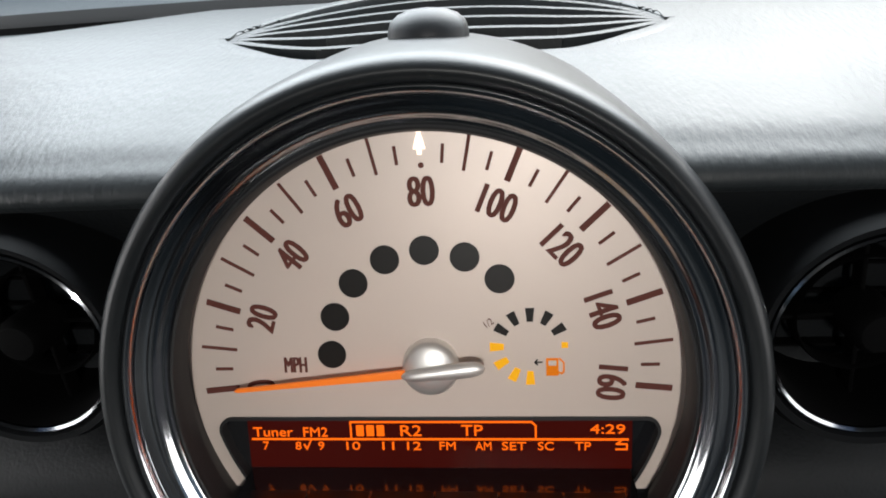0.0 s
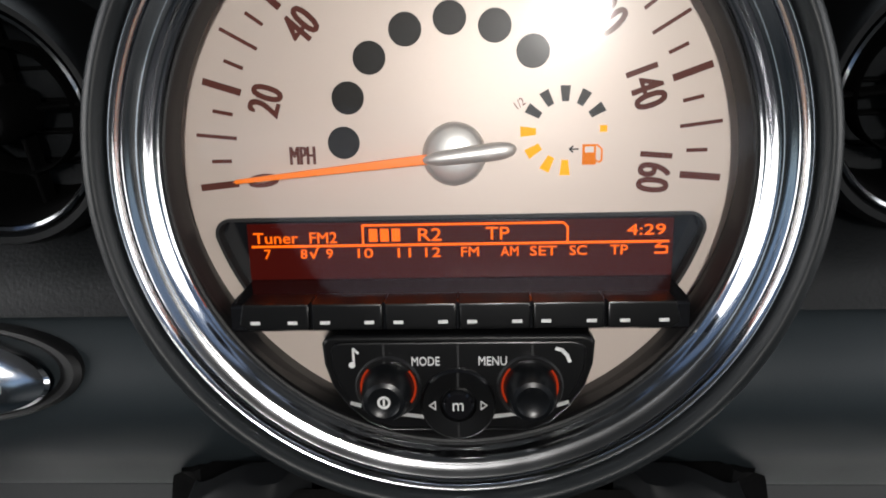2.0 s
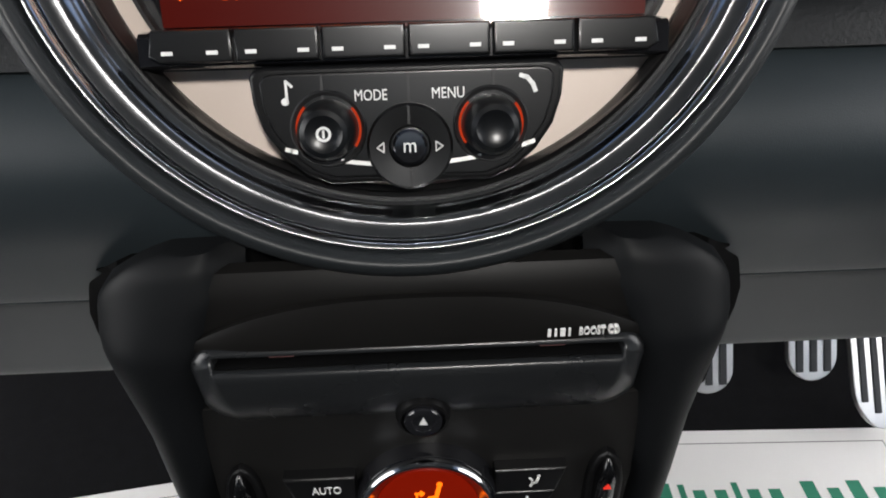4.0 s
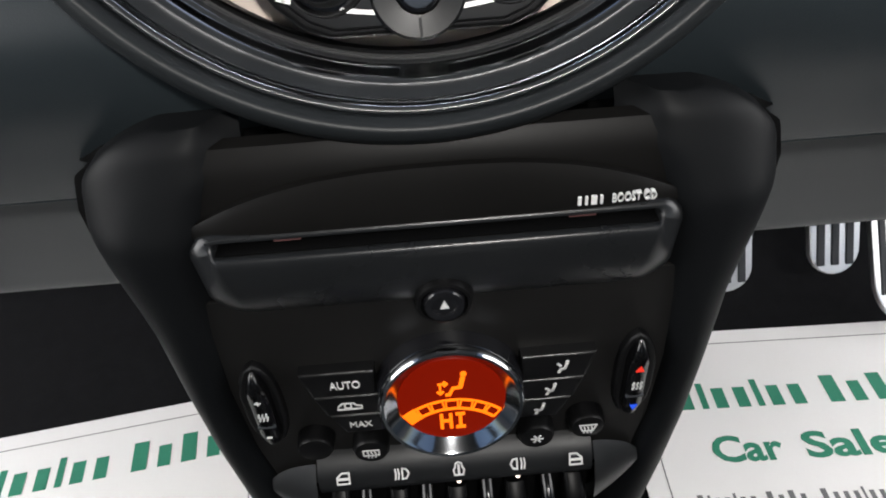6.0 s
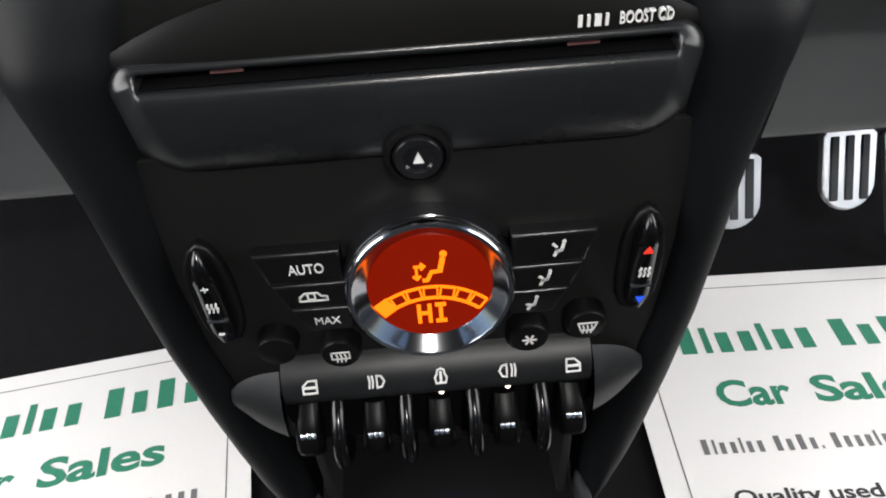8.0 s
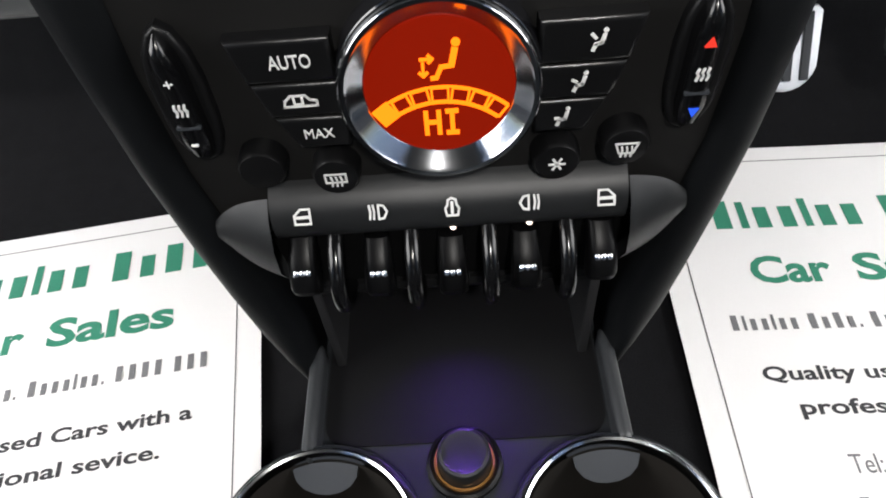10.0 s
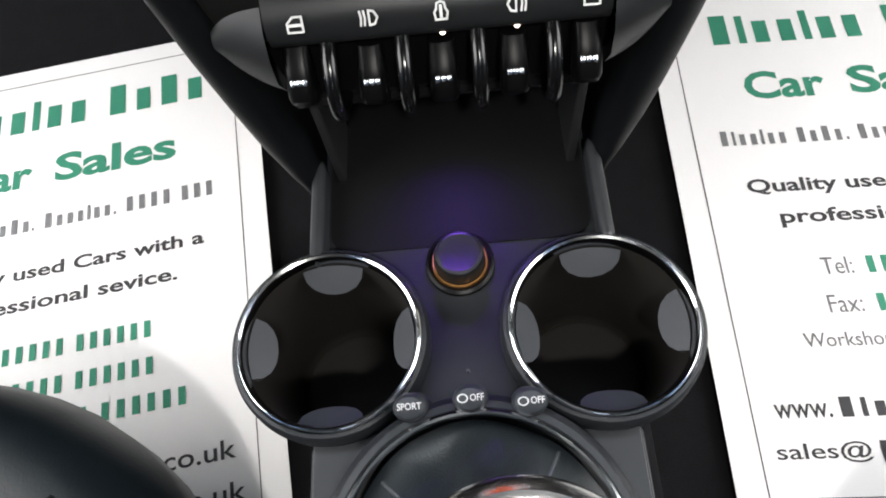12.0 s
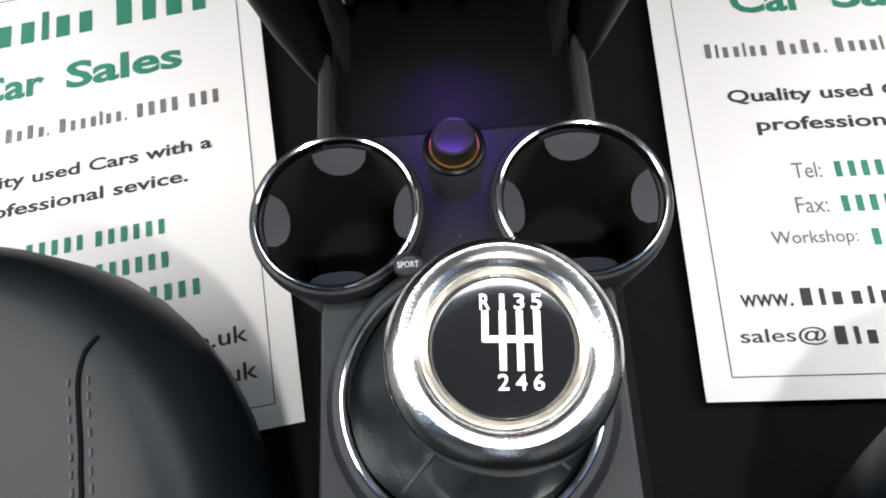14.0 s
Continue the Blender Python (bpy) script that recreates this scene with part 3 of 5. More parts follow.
for k in range(0, 161, 20):
    a = dial_angle(k)
    m = HUB @ Matrix.Rotation(radians(a), 4, "Z") @ Matrix.Translation((0.0686, 0, 0)) @ Matrix.Rotation(radians(-90), 4, "Z")
    part("numeral", lettering(str(k), (4.8, 10.4, 14.0)[len(str(k)) - 1] * MM, 0.0112, 0.0, 0.0003, m, heavy=0.00044), INK, dial)
part("unit_mark", lettering("MPH", 0.0092, 0.0062, 0.0, 0.0003, DM @ at(-0.0536, 0.0103), heavy=0.00026), INK, dial)
for i in range(7):
    a = radians(183.4 - 23.15 * i)
    part("lamp_window", disc(0.0056, 0.0004, 0.0006, DM @ at(0.0383 * math.cos(a) - 0.0006, 0.0167 + 0.0383 * math.sin(a)), 36, 0.0002), DOT, dial)
FUEL = (0.0377, 0.0169)
for i, a in enumerate((148, 119, 90, 61, 32, 180, 211, 242, 270)):
    m = DM @ at(*FUEL) @ Matrix.Rotation(radians(a), 4, "Z")
    out = mm([(9.9, -1.15), (15.2, -1.75), (15.2, 1.75), (9.9, 1.15)])
    part("fuel_segment", prism(out, 0.0, 0.0004, m), DOT if i < 5 else AMBER, dial, "" if i < 5 else "glowing amber fuel segment")
part("fuel_segment", box(0.0024, 0.0022, 0.0004, DM @ at(FUEL[0] + 0.0130, FUEL[1] + 0.0005, 0.0002)), AMBER, dial, "short glowing amber fuel segment")
PX, PY = 46.9, 8.8
pump = prism(mm([(PX - 3.2, PY - 3.6), (PX + 1.4, PY - 3.6), (PX + 1.4, PY + 3.4), (PX - 3.2, PY + 3.4)]), 0, 0.0004, DM)
ribbon(mm([(PX + 1.4, PY - 2.2), (PX + 2.6, PY - 2.8), (PX + 3.4, PY - 2.0), (PX + 3.4, PY + 1.6), (PX + 1.8, PY + 3.2)]), 0.0006, 0, 0.0004, DM, pump)
part("fuel_symbol", pump, glowing("fuel_orange", (1.0, 0.25, 0.01), 0.85), dial, "glowing orange fuel pump symbol")
part("fuel_symbol_window", prism(mm([(PX - 2.4, PY + 0.6), (PX + 0.6, PY + 0.6), (PX + 0.6, PY + 2.6), (PX - 2.4, PY + 2.6)]), 0.0004, 0.0006, DM), FACE, dial)
part("fuel_arrow", ribbon(mm([(42.2, 10.6), (39.4, 10.6), (40.4, 11.6), (39.4, 10.6), (40.4, 9.6)]), 0.0005, 0, 0.0003, DM), DOT, dial)
part("half_mark", lettering("1/2", 0.0034, 0.0028, 0, 0.0003, DM @ at(0.0222, 0.0265, 0, 35)), INK, dial)
belt = prism(mm([(-1.9, 98.0), (-0.5, 98.0), (0.3, 95.5), (1.0, 92.5), (0.2, 92.3), (-0.3, 94.0), (-0.4, 90.5), (-2.0, 90.5), (-2.1, 94.0), (-2.6, 92.3), (-3.4, 92.5), (-2.7, 95.5)]), 0, 0.0005, DM)
part("belt_lamp", prism(mm(arc(-1.2, 99.4, 1.3, 0, 330, 11)), 0, 0.0005, DM, bm=belt), WHITELAMP, dial, "glowing white warning symbol")
part("belt_lamp_halo", prism(mm([(-2.8, 101.4), (0.4, 101.4), (0.6, 103.4), (-3.0, 103.4)]), 0, 0.0005, DM), REDLAMP, dial, "glowing red warning lamp")
# Pointer, hub cap and its grip.
NA = 185.5
nm = DM @ at(-0.0006, 0.0095) @ Matrix.Rotation(radians(NA), 4, "Z")
part("needle", prism(mm([(9, -1.7), (75.5, -0.75), (76.5, 0), (75.5, 0.75), (9, 1.7)]), 0.0058, 0.0072, nm, 0.0003), NEEDLE, dial, "glowing orange pointer")
part("hub", lathe([(0.0108, 0.0), (0.0108, 0.0045), (0.0102, 0.0058), (0.0087, 0.0070), (0.005, 0.0080), (0, 0.0083)], 48, DM @ at(-0.0002, 0.0101)), SATIN, dial, "domed satin silver hub")
gm = DM @ at(-0.0003, 0.0096) @ Matrix.Rotation(radians(6), 4, "Z")
grip = []
for i in range(25):
    s = 0.5 - 0.5 * math.cos(math.pi * i / 24)
    x = -0.0105 + 0.0315 * s
    blunt = math.sqrt(max(0.0, 1 - abs(2 * s - 1) ** 5))
    hw = max(0.0004, 0.0031 * blunt * (0.78 + 0.30 * s))
    hh = max(0.0004, 0.0026 * blunt)
    grip.append([(x, hw * math.cos(t), 0.0088 + hh * math.sin(t)) for t in [2 * math.pi * j / 16 for j in range(16)]])
part("hub_grip", loft(grip, gm, closed=True, caps=True), SATIN, dial)
gl_rows = []
for j in range(19):
    v0 = -0.0376 + 0.1404 * j / 18
    half = math.sqrt(max(1e-6, 0.0943**2 - (v0 - 0.0085) ** 2))
    gl_rows.append([(half * (i / 12 - 1), v0, 0.0130 + ((half * (i / 12 - 1)) ** 2 + (v0 - 0.03) ** 2) / (2 * 0.68)) for i in range(25)])
gl = part("dial_glass", loft(gl_rows, DM), GLASS, dial, "clear slightly hollow dial glass")
gl.visible_shadow = False

# ---- radio below the dial ----
radio = thing("car_radio", "car radio with a glowing orange text display and black keys", "radio", (0, -0.04, 0.48))
part("display_well", prism(mm(housing), -0.0050, -0.0042, DM), GLOSS, radio, "black display surround")
rim = loft([[DM @ Vector((x * MM, y * MM, h)) for x, y in housing] for h in (-0.005, 0.0012)])
part("display_rim", thick(rim, 0.0012), DARK, radio)
disp = part("display", prism(mm([(-77, -14.6), (-77, -35.5), (77, -35.5), (77, -14.6)]), -0.0042, -0.0036, DM), REDBACK, radio, "deep red backlit display")


def glow_text(words, x, y, w, h):
    part("display_text", lettering(words, w * MM, h * MM, -0.0036, -0.0033, DM @ at(x * MM, y * MM)), ORANGE, disp, "glowing orange display text")


def glow_bars(count, x, y, w, h):
    """Plain blocks for a name that is not lettered."""
    for i in range(count):
        part("display_bar", box((w / count * 0.72) * MM, h * MM, 0.0003, DM @ at((x - w / 2 + w * (i + 0.5) / count) * MM, y * MM, -0.00345)), ORANGE, disp)


glow_text("Tuner", -66.6, -19.9, 16.5, 4.0)
glow_text("FM2", -49.0, -19.9, 10.0, 4.0)
glow_bars(3, -26.5, -19.3, 12.5, 4.6)
glow_text("R2", -10.0, -19.3, 8.5, 4.6)
glow_text("TP", 14.5, -19.2, 8.5, 4.6)
glow_text("4:29", 67.5, -18.6, 13.5, 3.9)
for words, x, w in (("7", -70, 2.4), ("8", -56.5, 2.4), ("9", -47, 2.4), ("10", -33.8, 5.6), ("11", -19.5, 4.8), ("12", -9.0, 5.6), ("FM", 4.5, 6.4),
                    ("AM", 18.8, 6.4), ("SET", 31, 9.6), ("SC", 43.5, 6.2), ("TP", 58, 6.2)):
    glow_text(words, x, -25.9, w, 3.5)
part("display_text", ribbon(mm([(-54, -25.4), (-53, -27.4), (-51, -23.2)]), 0.0006, -0.0036, -0.0033, DM), ORANGE, disp)
part("display_text", ribbon(mm([(70.8, -27.2), (75, -27.2), (75, -25), (71, -25), (72.6, -23.8)]), 0.0006, -0.0036, -0.0033, DM), ORANGE, disp)
part("display_line", ribbon(mm([(-75.4, -23.0), (75.4, -23.0)]), 0.0008, -0.0036, -0.0033, DM), ORANGE, disp)
part("display_line", ribbon(mm([(-34.4, -23.0), (-34.4, -15.6), (38, -15.6), (39.6, -17.2), (39.6, -23.0)]), 0.0007, -0.0036, -0.0033, DM), ORANGE, disp)
ledge = loft([[(x * MM, v * MM, h * MM) for x in (-76.5, -60, -30, 0, 30, 60, 76.5)] for v, h in ((-35.6, -4.2), (-36.0, -2.0), (-36.6, 8), (-37.0, 15), (-37.6, 19.5), (-39, 21.0), (-46.5, 21.4), (-47.5, 20), (-48, 11))], DM)
part("ledge", thick(ledge, 0.001), GLOSS, radio, "glossy black ledge that mirrors the display")
edges = [-73.5, -48.7, -24.2, 0.3, 24.6, 48.8, 73.5]
for i in range(6):
    x0, x1 = edges[i] + 0.5, edges[i + 1] - 0.5
    e0, e1 = (3.0 if i == 0 else 0), (3.0 if i == 5 else 0)
    key = part("preset_key", prism(mm([(x0 + e0, -46.0), (x1 - e1, -46.0), (x1, -44), (x1 - e1 * 0.5, -36.8), (x0 + e0 * 0.5, -36.8), (x0, -44)]), 0.012, 0.0242, DM, 0.0009), KEY, radio)
    for sx in (-1, 1):
        part("key_mark", box(0.0032, 0.0011, 0.0003, DM @ at(((x0 + x1) / 2 + sx * (6.3 if i in (0, 5) else 7.4)) * MM, -0.0432, 0.02425)), WHITE, key, "small white dash")
part("silver_plate", prism(mm([(-78, -49.0), (78, -49.0)] + arc(0, 7.0, 97.0, -36.0, -144.0, 56)), -0.0015, 0.0, DM), FACE, radio, "champagne silver lower plate")
pan_o = [(-45.5, -50.5), (-44, -48.4), (-41, -47.6), (41, -47.6), (44, -48.4), (45.5, -50.5)] + [(45.0, -58), (42.6, -66), (37.5, -73.5), (31, -79.3), (24, -82.2)] + \
    [(-24, -82.2), (-31, -79.3), (-37.5, -73.5), (-42.6, -66), (-45.0, -58)]
pan = part("key_panel", prism(mm(pan_o), 0.0, 0.0250, DM, 0.0016, 3), PANEL, radio, "black rounded key panel")
pan_i = [(x * 0.93, -64.2 + (y + 64.2) * 0.88) for x, y in pan_o]
part("key_face", prism(mm(pan_i), 0.0250, 0.0262, DM, 0.0008), KEY, radio)
for x in (-24.5, 0.2, 24.7):
    part("key_gap", box(0.0007, 0.0090, 0.0004, DM @ at(x * MM, -0.0545, 0.0263)), DARK, pan)
for words, x in (("MODE", -10.6), ("MENU", 11.6)):
    part("key_word", lettering(words, 0.0093, 0.0031, 0.0262, 0.0265, DM @ at(x * MM, -0.0562), bold=0.003), WHITE, pan)
part("key_symbol", ribbon(mm([(-34.6, -57.4), (-34.6, -51.6), (-33.0, -53.2)]), 0.0007, 0.0262, 0.0265, DM), WHITE, pan)
part("key_symbol", disc(0.0011, 0.0265, 0.0003, DM @ at(-0.0352, -0.0574), 12, 0.0001), WHITE, pan)
part("key_symbol", ribbon(mm([(32.6, -52.0), (34.4, -52.6), (36.0, -54.4), (36.8, -56.4)]), 0.0012, 0.0262, 0.0265, DM), WHITE, pan)
for x in (-23.4, 23.9):
    kn = part("volume_knob" if x < 0 else "tuning_knob", lathe([(0.0086, 0.0255), (0.0084, 0.0300), (0.0078, 0.0350), (0.0066, 0.0378), (0.0052, 0.0384), (0.0038, 0.0376), (0, 0.0372)], 40, DM @ at(x * MM, -0.0655)), KNOB, radio, "black rotary knob")
    part("knob_well", lathe([(0.0112, 0.0262), (0.0106, 0.0272), (0.0096, 0.0264), (0.0094, 0.0255)], 40, DM @ at(x * MM, -0.0655)), DARK, kn)
    for a_, b_ in ((135, 215), (-35, 40)):
        part("knob_glow", lathe([(0.0095, 0.0262), (0.0092, 0.0268), (0.0088, 0.0262)], 16, DM @ at(x * MM, -0.0655), arc=(a_, b_)), REDRING, kn, "faint red light ring")
    if x < 0:
        part("knob_mark", lathe([(0.0021, 0.0378), (0.0021, 0.0381), (0.0014, 0.0381), (0.0014, 0.0378)], 20, DM @ at(x * MM, -0.0655)), WHITE, kn)
        part("knob_mark", box(0.0006, 0.0022, 0.0003, DM @ at(x * MM, -0.0655, 0.0380)), WHITE, kn)
pad = part("cursor_pad", lathe([(0.0126, 0.0), (0.0126, 0.0272), (0.0118, 0.0282), (0.0062, 0.0276), (0.0056, 0.0262)], 48, DM @ at(0, -0.0712)), KEY, radio, "round black cursor key")
part("pad_centre", lathe([(0.0052, 0.0262), (0.0052, 0.0282), (0.0044, 0.0290), (0, 0.0291)], 32, DM @ at(0, -0.0712)), GLOSS, pad)
part("pad_word", lettering("m", 0.0036, 0.0028, 0.0290, 0.0293, DM @ at(0, -0.0712)), WHITE, pad)
for s in (-1, 1):
    part("pad_arrow", ribbon(mm([(s * 9.6, -71.2), (s * 7.6, -69.8), (s * 7.6, -72.6), (s * 9.6, -71.2)]), 0.00035, 0.0280, 0.0284, DM), WHITE, pad)
    part("pad_gap", box(0.0007, 0.0050, 0.0006, DM @ at(0, -0.0712 + s * 0.0092, 0.0281)), DARK, pad)
for x0, x1 in ((-36.0, -33.2), (-20.0, -11.5), (11.8, 20.5), (33.2, 36.4)):
    part("trim_strip", ribbon(mm([(x, -76.6 + 0.0043 * x * x) for x in (x0, (x0 + x1) / 2, x1)]), 0.0012, 0.0262, 0.0266, DM), SATIN, pan, "thin silver trim strip")

# ---- vents and badge on the dash ----
def air_vent(x, z):
    v = thing("air_vent", "round black air vent with a thin chrome rim", "air vent", (x, -0.012, z - 0.04), "dash air vents")
    m = Matrix.Translation((x, 0, z)) @ Matrix.Rotation(radians(84), 4, "X")
    part("bezel", lathe([(0.0462, -0.045), (0.0460, -0.004), (0.0448, 0.006), (0.0425, 0.0105), (0.0402, 0.0100), (0.0392, 0.007)], 72, m), PILLAR, v, "soft black vent bezel")
    part("rim", lathe([(0.0392, 0.0070), (0.0387, 0.0092), (0.0378, 0.0098), (0.0368, 0.0088), (0.0364, 0.006), (0.0385, 0.003)], 72, m, closed=True), RIMCHROME, v, "thin chrome rim")
    # Throat and vanes near-zero black: the vent's inner shade is in their colour.
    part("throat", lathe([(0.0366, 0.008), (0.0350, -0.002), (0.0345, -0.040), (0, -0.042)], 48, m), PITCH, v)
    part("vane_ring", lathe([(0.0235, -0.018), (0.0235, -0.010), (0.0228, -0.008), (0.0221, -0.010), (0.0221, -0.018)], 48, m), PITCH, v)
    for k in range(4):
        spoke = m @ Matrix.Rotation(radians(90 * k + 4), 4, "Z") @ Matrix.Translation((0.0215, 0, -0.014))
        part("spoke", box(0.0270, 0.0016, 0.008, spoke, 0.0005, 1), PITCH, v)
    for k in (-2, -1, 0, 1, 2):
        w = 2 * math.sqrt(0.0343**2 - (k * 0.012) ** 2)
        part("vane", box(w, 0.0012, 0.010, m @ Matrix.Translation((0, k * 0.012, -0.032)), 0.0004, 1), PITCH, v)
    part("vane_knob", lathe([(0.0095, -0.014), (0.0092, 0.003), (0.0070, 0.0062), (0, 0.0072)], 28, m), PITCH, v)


air_vent(-0.1572, 0.588)
air_vent(0.1572, 0.588)
bd = thing("trim_badge", "oval chrome badge in a black surround on the dash", "badge", (-0.195, -0.03, 0.46))
bmx = Matrix.Translation((-0.1855, -0.0318, 0.5030)) @ Matrix.Rotation(radians(62), 4, "X") @ Matrix.Diagonal((1.0, 0.37, 1.0, 1.0))
plate_at = Matrix.Translation((-0.1855, -0.0338, 0.5036)) @ Matrix.Rotation(radians(-7), 4, "Z") @ Matrix.Rotation(radians(62), 4, "X") @ Matrix.Diagonal((1.0, 0.34, 1.0, 1.0))
part("surround", lathe([(0.0505, -0.003), (0.0505, 0.0022), (0.0485, 0.0042), (0.0455, 0.0042), (0.0425, 0.0022), (0.042, 0)], 64, bmx), DARK, bd)
part("plate", lathe([(0.0425, 0.0012), (0.0415, 0.0026), (0.037, 0.0040), (0.029, 0.0052), (0.019, 0.0060), (0.008, 0.0064), (0, 0.0065)], 64, plate_at), BADGE, bd, "polished chrome oval plate")
for i in range(6):
    part("plate_bar", box(0.0042, 0.0085, 0.0006, plate_at @ Matrix.Translation((-0.015 + i * 0.0078, -0.008, 0.0062))), SATIN, bd)


# ---- centre stack: x right, y up (from z 0.38), z out towards the seats ----
SM = Matrix.Translation((0, -0.066, 0.38)) @ Matrix.Rotation(radians(90), 4, "X")


def sz(z):
    return z - 0.38


stack = thing("centre_stack", "dark plastic centre stack that tapers down to the tunnel", "centre console", (0, -0.05, 0.2))
# Each pillar: its outer edge from the shoulder down, the inner edge beside it, and the outer edge's depth.
OUTER = [(0.0600, 0.4712), (0.0640, 0.4711), (0.0690, 0.4709), (0.0790, 0.4698), (0.0885, 0.4668), (0.0965, 0.4612), (0.1030, 0.4540), (0.1064, 0.4450), (0.1068, 0.4350), (0.1040, 0.4210),
         (0.0990, 0.4000), (0.0966, 0.3700), (0.0940, 0.3350), (0.0905, 0.3000), (0.0868, 0.2700), (0.0828, 0.2450), (0.0768, 0.2250), (0.0712, 0.2120), (0.0655, 0.2030)]
INNER = [(0.0560, 0.4615), (0.0575, 0.4608), (0.0590, 0.4596), (0.0615, 0.4570), (0.0640, 0.4535), (0.0665, 0.4495), (0.0690, 0.4450), (0.0708, 0.4400), (0.0720, 0.4340), (0.0735, 0.4215),
         (0.0765, 0.4000), (0.0790, 0.3700), (0.0775, 0.3350), (0.0720, 0.3000), (0.0660, 0.2700), (0.0590, 0.2450), (0.0545, 0.2250), (0.0520, 0.2120), (0.0520, 0.2030)]
REAR = [-0.050, -0.050, -0.049, -0.047, -0.045, -0.044, -0.044, -0.044, -0.044, -0.046, -0.050, -0.053, -0.055, -0.055, -0.054, -0.053, -0.052, -0.051, -0.050]
def pillar_front(z):
    return -0.0695 + max(0.0, z - 0.44) * 0.40


OUTER_LINE = [(p.x, p.y) for p in smooth_curve([(x, z, 0) for x, z in OUTER], 5)][::-1]
INNER_LINE = [(p.x, p.y) for p in smooth_curve([(x, z, 0) for x, z in INNER], 5)][::-1]
LEVELS = [0.2030, 0.2120, 0.2250, 0.2450, 0.2700, 0.3000, 0.3350, 0.3700, 0.4000, 0.4120, 0.4220, 0.4290, 0.4340, 0.4380, 0.4415, 0.4445, 0.4475, 0.4505, 0.4530, 0.4555, 0.4575, 0.4595, 0.4615, 0.4633, 0.4650, 0.4665, 0.4678, 0.4688, 0.4696, 0.4702]
for s in (-1, 1):
    rows, shade = [], []
    for z in LEVELS:
        xo = float(np.interp(z, [p[1] for p in OUTER_LINE], [p[0] for p in OUTER_LINE]))
        xi = float(np.interp(z, [p[1] for p in INNER_LINE], [p[0] for p in INNER_LINE]))
        rear = float(np.interp(z, [p[1] for p in OUTER[::-1]], REAR[::-1]))
        front = pillar_front(z) + 0.003 * max(0.0, (z - 0.4640) / 0.0062) ** 2
        k = min(1.0, max(0.0, (z - 0.444) / 0.0262))
        k = k * k * (3 - 2 * k)
        back = -0.030 * (1 - k) + (front + 0.010) * k
        hide = -0.033 * (1 - k) + (front + 0.008) * k
        rear = rear * (1 - k) + (front + 0.004) * k
        xi = max(0.062, min(xi, xo - 0.006))
        row = [(xo, back)]
        for k in range(11):
            t = math.pi / 2 * k / 10
            u = 0.58 * (1 - math.cos(t))
            row.append((xo + (xi - xo) * u, rear + (front - rear) * math.sin(t)))
        for u, dy in ((0.68, 0.0001), (0.78, 0.0005), (0.86, 0.0012), (0.94, 0.0026), (1.0, 0.0045)):
            row.append((xo + (xi - xo) * u, front + dy))
        fade = float(np.interp(z, [0.36, 0.45], [0.002, 0.008]))
        row += [(xi - fade * 0.5, front + 0.0078), (xi - fade, front + 0.0105), (xi - fade, max(back, front + 0.011))]
        rows.append([(s * x, y, z) for x, y in row])
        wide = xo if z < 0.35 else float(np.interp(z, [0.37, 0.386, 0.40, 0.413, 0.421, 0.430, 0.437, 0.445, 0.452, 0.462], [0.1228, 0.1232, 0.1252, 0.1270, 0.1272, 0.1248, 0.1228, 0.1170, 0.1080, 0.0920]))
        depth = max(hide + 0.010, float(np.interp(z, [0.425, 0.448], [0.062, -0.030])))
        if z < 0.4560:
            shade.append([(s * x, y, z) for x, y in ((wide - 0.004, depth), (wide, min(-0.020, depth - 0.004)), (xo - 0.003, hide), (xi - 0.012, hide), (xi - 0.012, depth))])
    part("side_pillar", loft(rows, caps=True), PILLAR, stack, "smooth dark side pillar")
    # Near-black strip stands in for the dark shade beside the pillar.
    part("pillar_gap_shade", loft(shade, caps=True), PITCH, stack, "near-black strip behind the pillar in place of the gap's shade")
part("fascia", thick(loft([[(0.088 * (i / 6 - 1) * wide, y, z) for i in range(13)] for z, y, wide in ((0.4652, -0.0520, 0.80), (0.4640, -0.0560, 0.80), (0.4600, -0.0590, 0.82), (0.455, -0.0606, 0.86), (0.446, -0.0622, 0.90), (0.43, -0.0635, 0.95), (0.40, -0.064, 0.97), (0.31, -0.064, 0.94))]), 0.004), FASCIA, stack, "flat black fascia")
# Near-black sheet added in place of the shade under the dial's hood.
part("top_shade_sheet", prism([(-0.098, -0.046), (0.098, -0.046), (0.098, 0.03), (-0.098, 0.03)], 0.4500, 0.4535), PITCH, stack, "near-black sheet in place of the shade behind the fascia's upper edge")
# CD unit
cd = thing("cd_player", "black slot-loading car CD player below the dial", "CD player", (0, -0.066, 0.41))
def cover_top(x):
    return 0.4425 + 0.0155 * (1 - abs(x / 0.0735) ** 2.6)


rows = []
for i in range(49):
    x = 0.0735 * math.sin(math.pi * (i / 48 - 0.5))
    k = 1 - abs(x / 0.0738) ** 8
    zt = cover_top(x)
    row = [(x, sz(zt), -0.004)]
    for j in range(9):
        t = j / 8
        row.append((x, sz(zt + (0.4404 - zt) * t), -0.0016 + 0.0034 * k * math.sin(math.pi / 2 * t) ** 0.85))
    row += [(x, sz(0.4398), -0.0020 + 0.0034 * k), (x, sz(0.4397), -0.0040)]
    rows.append(row)
part("upper_cover", loft(rows, SM), FASCIA, cd, "arched black upper cover")
lozenge = [(x, z) for x, z in rounded(-0.0735, sz(0.4100), 0.0735, sz(0.4422), 0.0080, 8)]
lozenge = [(x * (1.0 if z > sz(0.425) else 1.0 - 0.10 * ((sz(0.425) - z) / 0.015) ** 2), z) for x, z in lozenge]
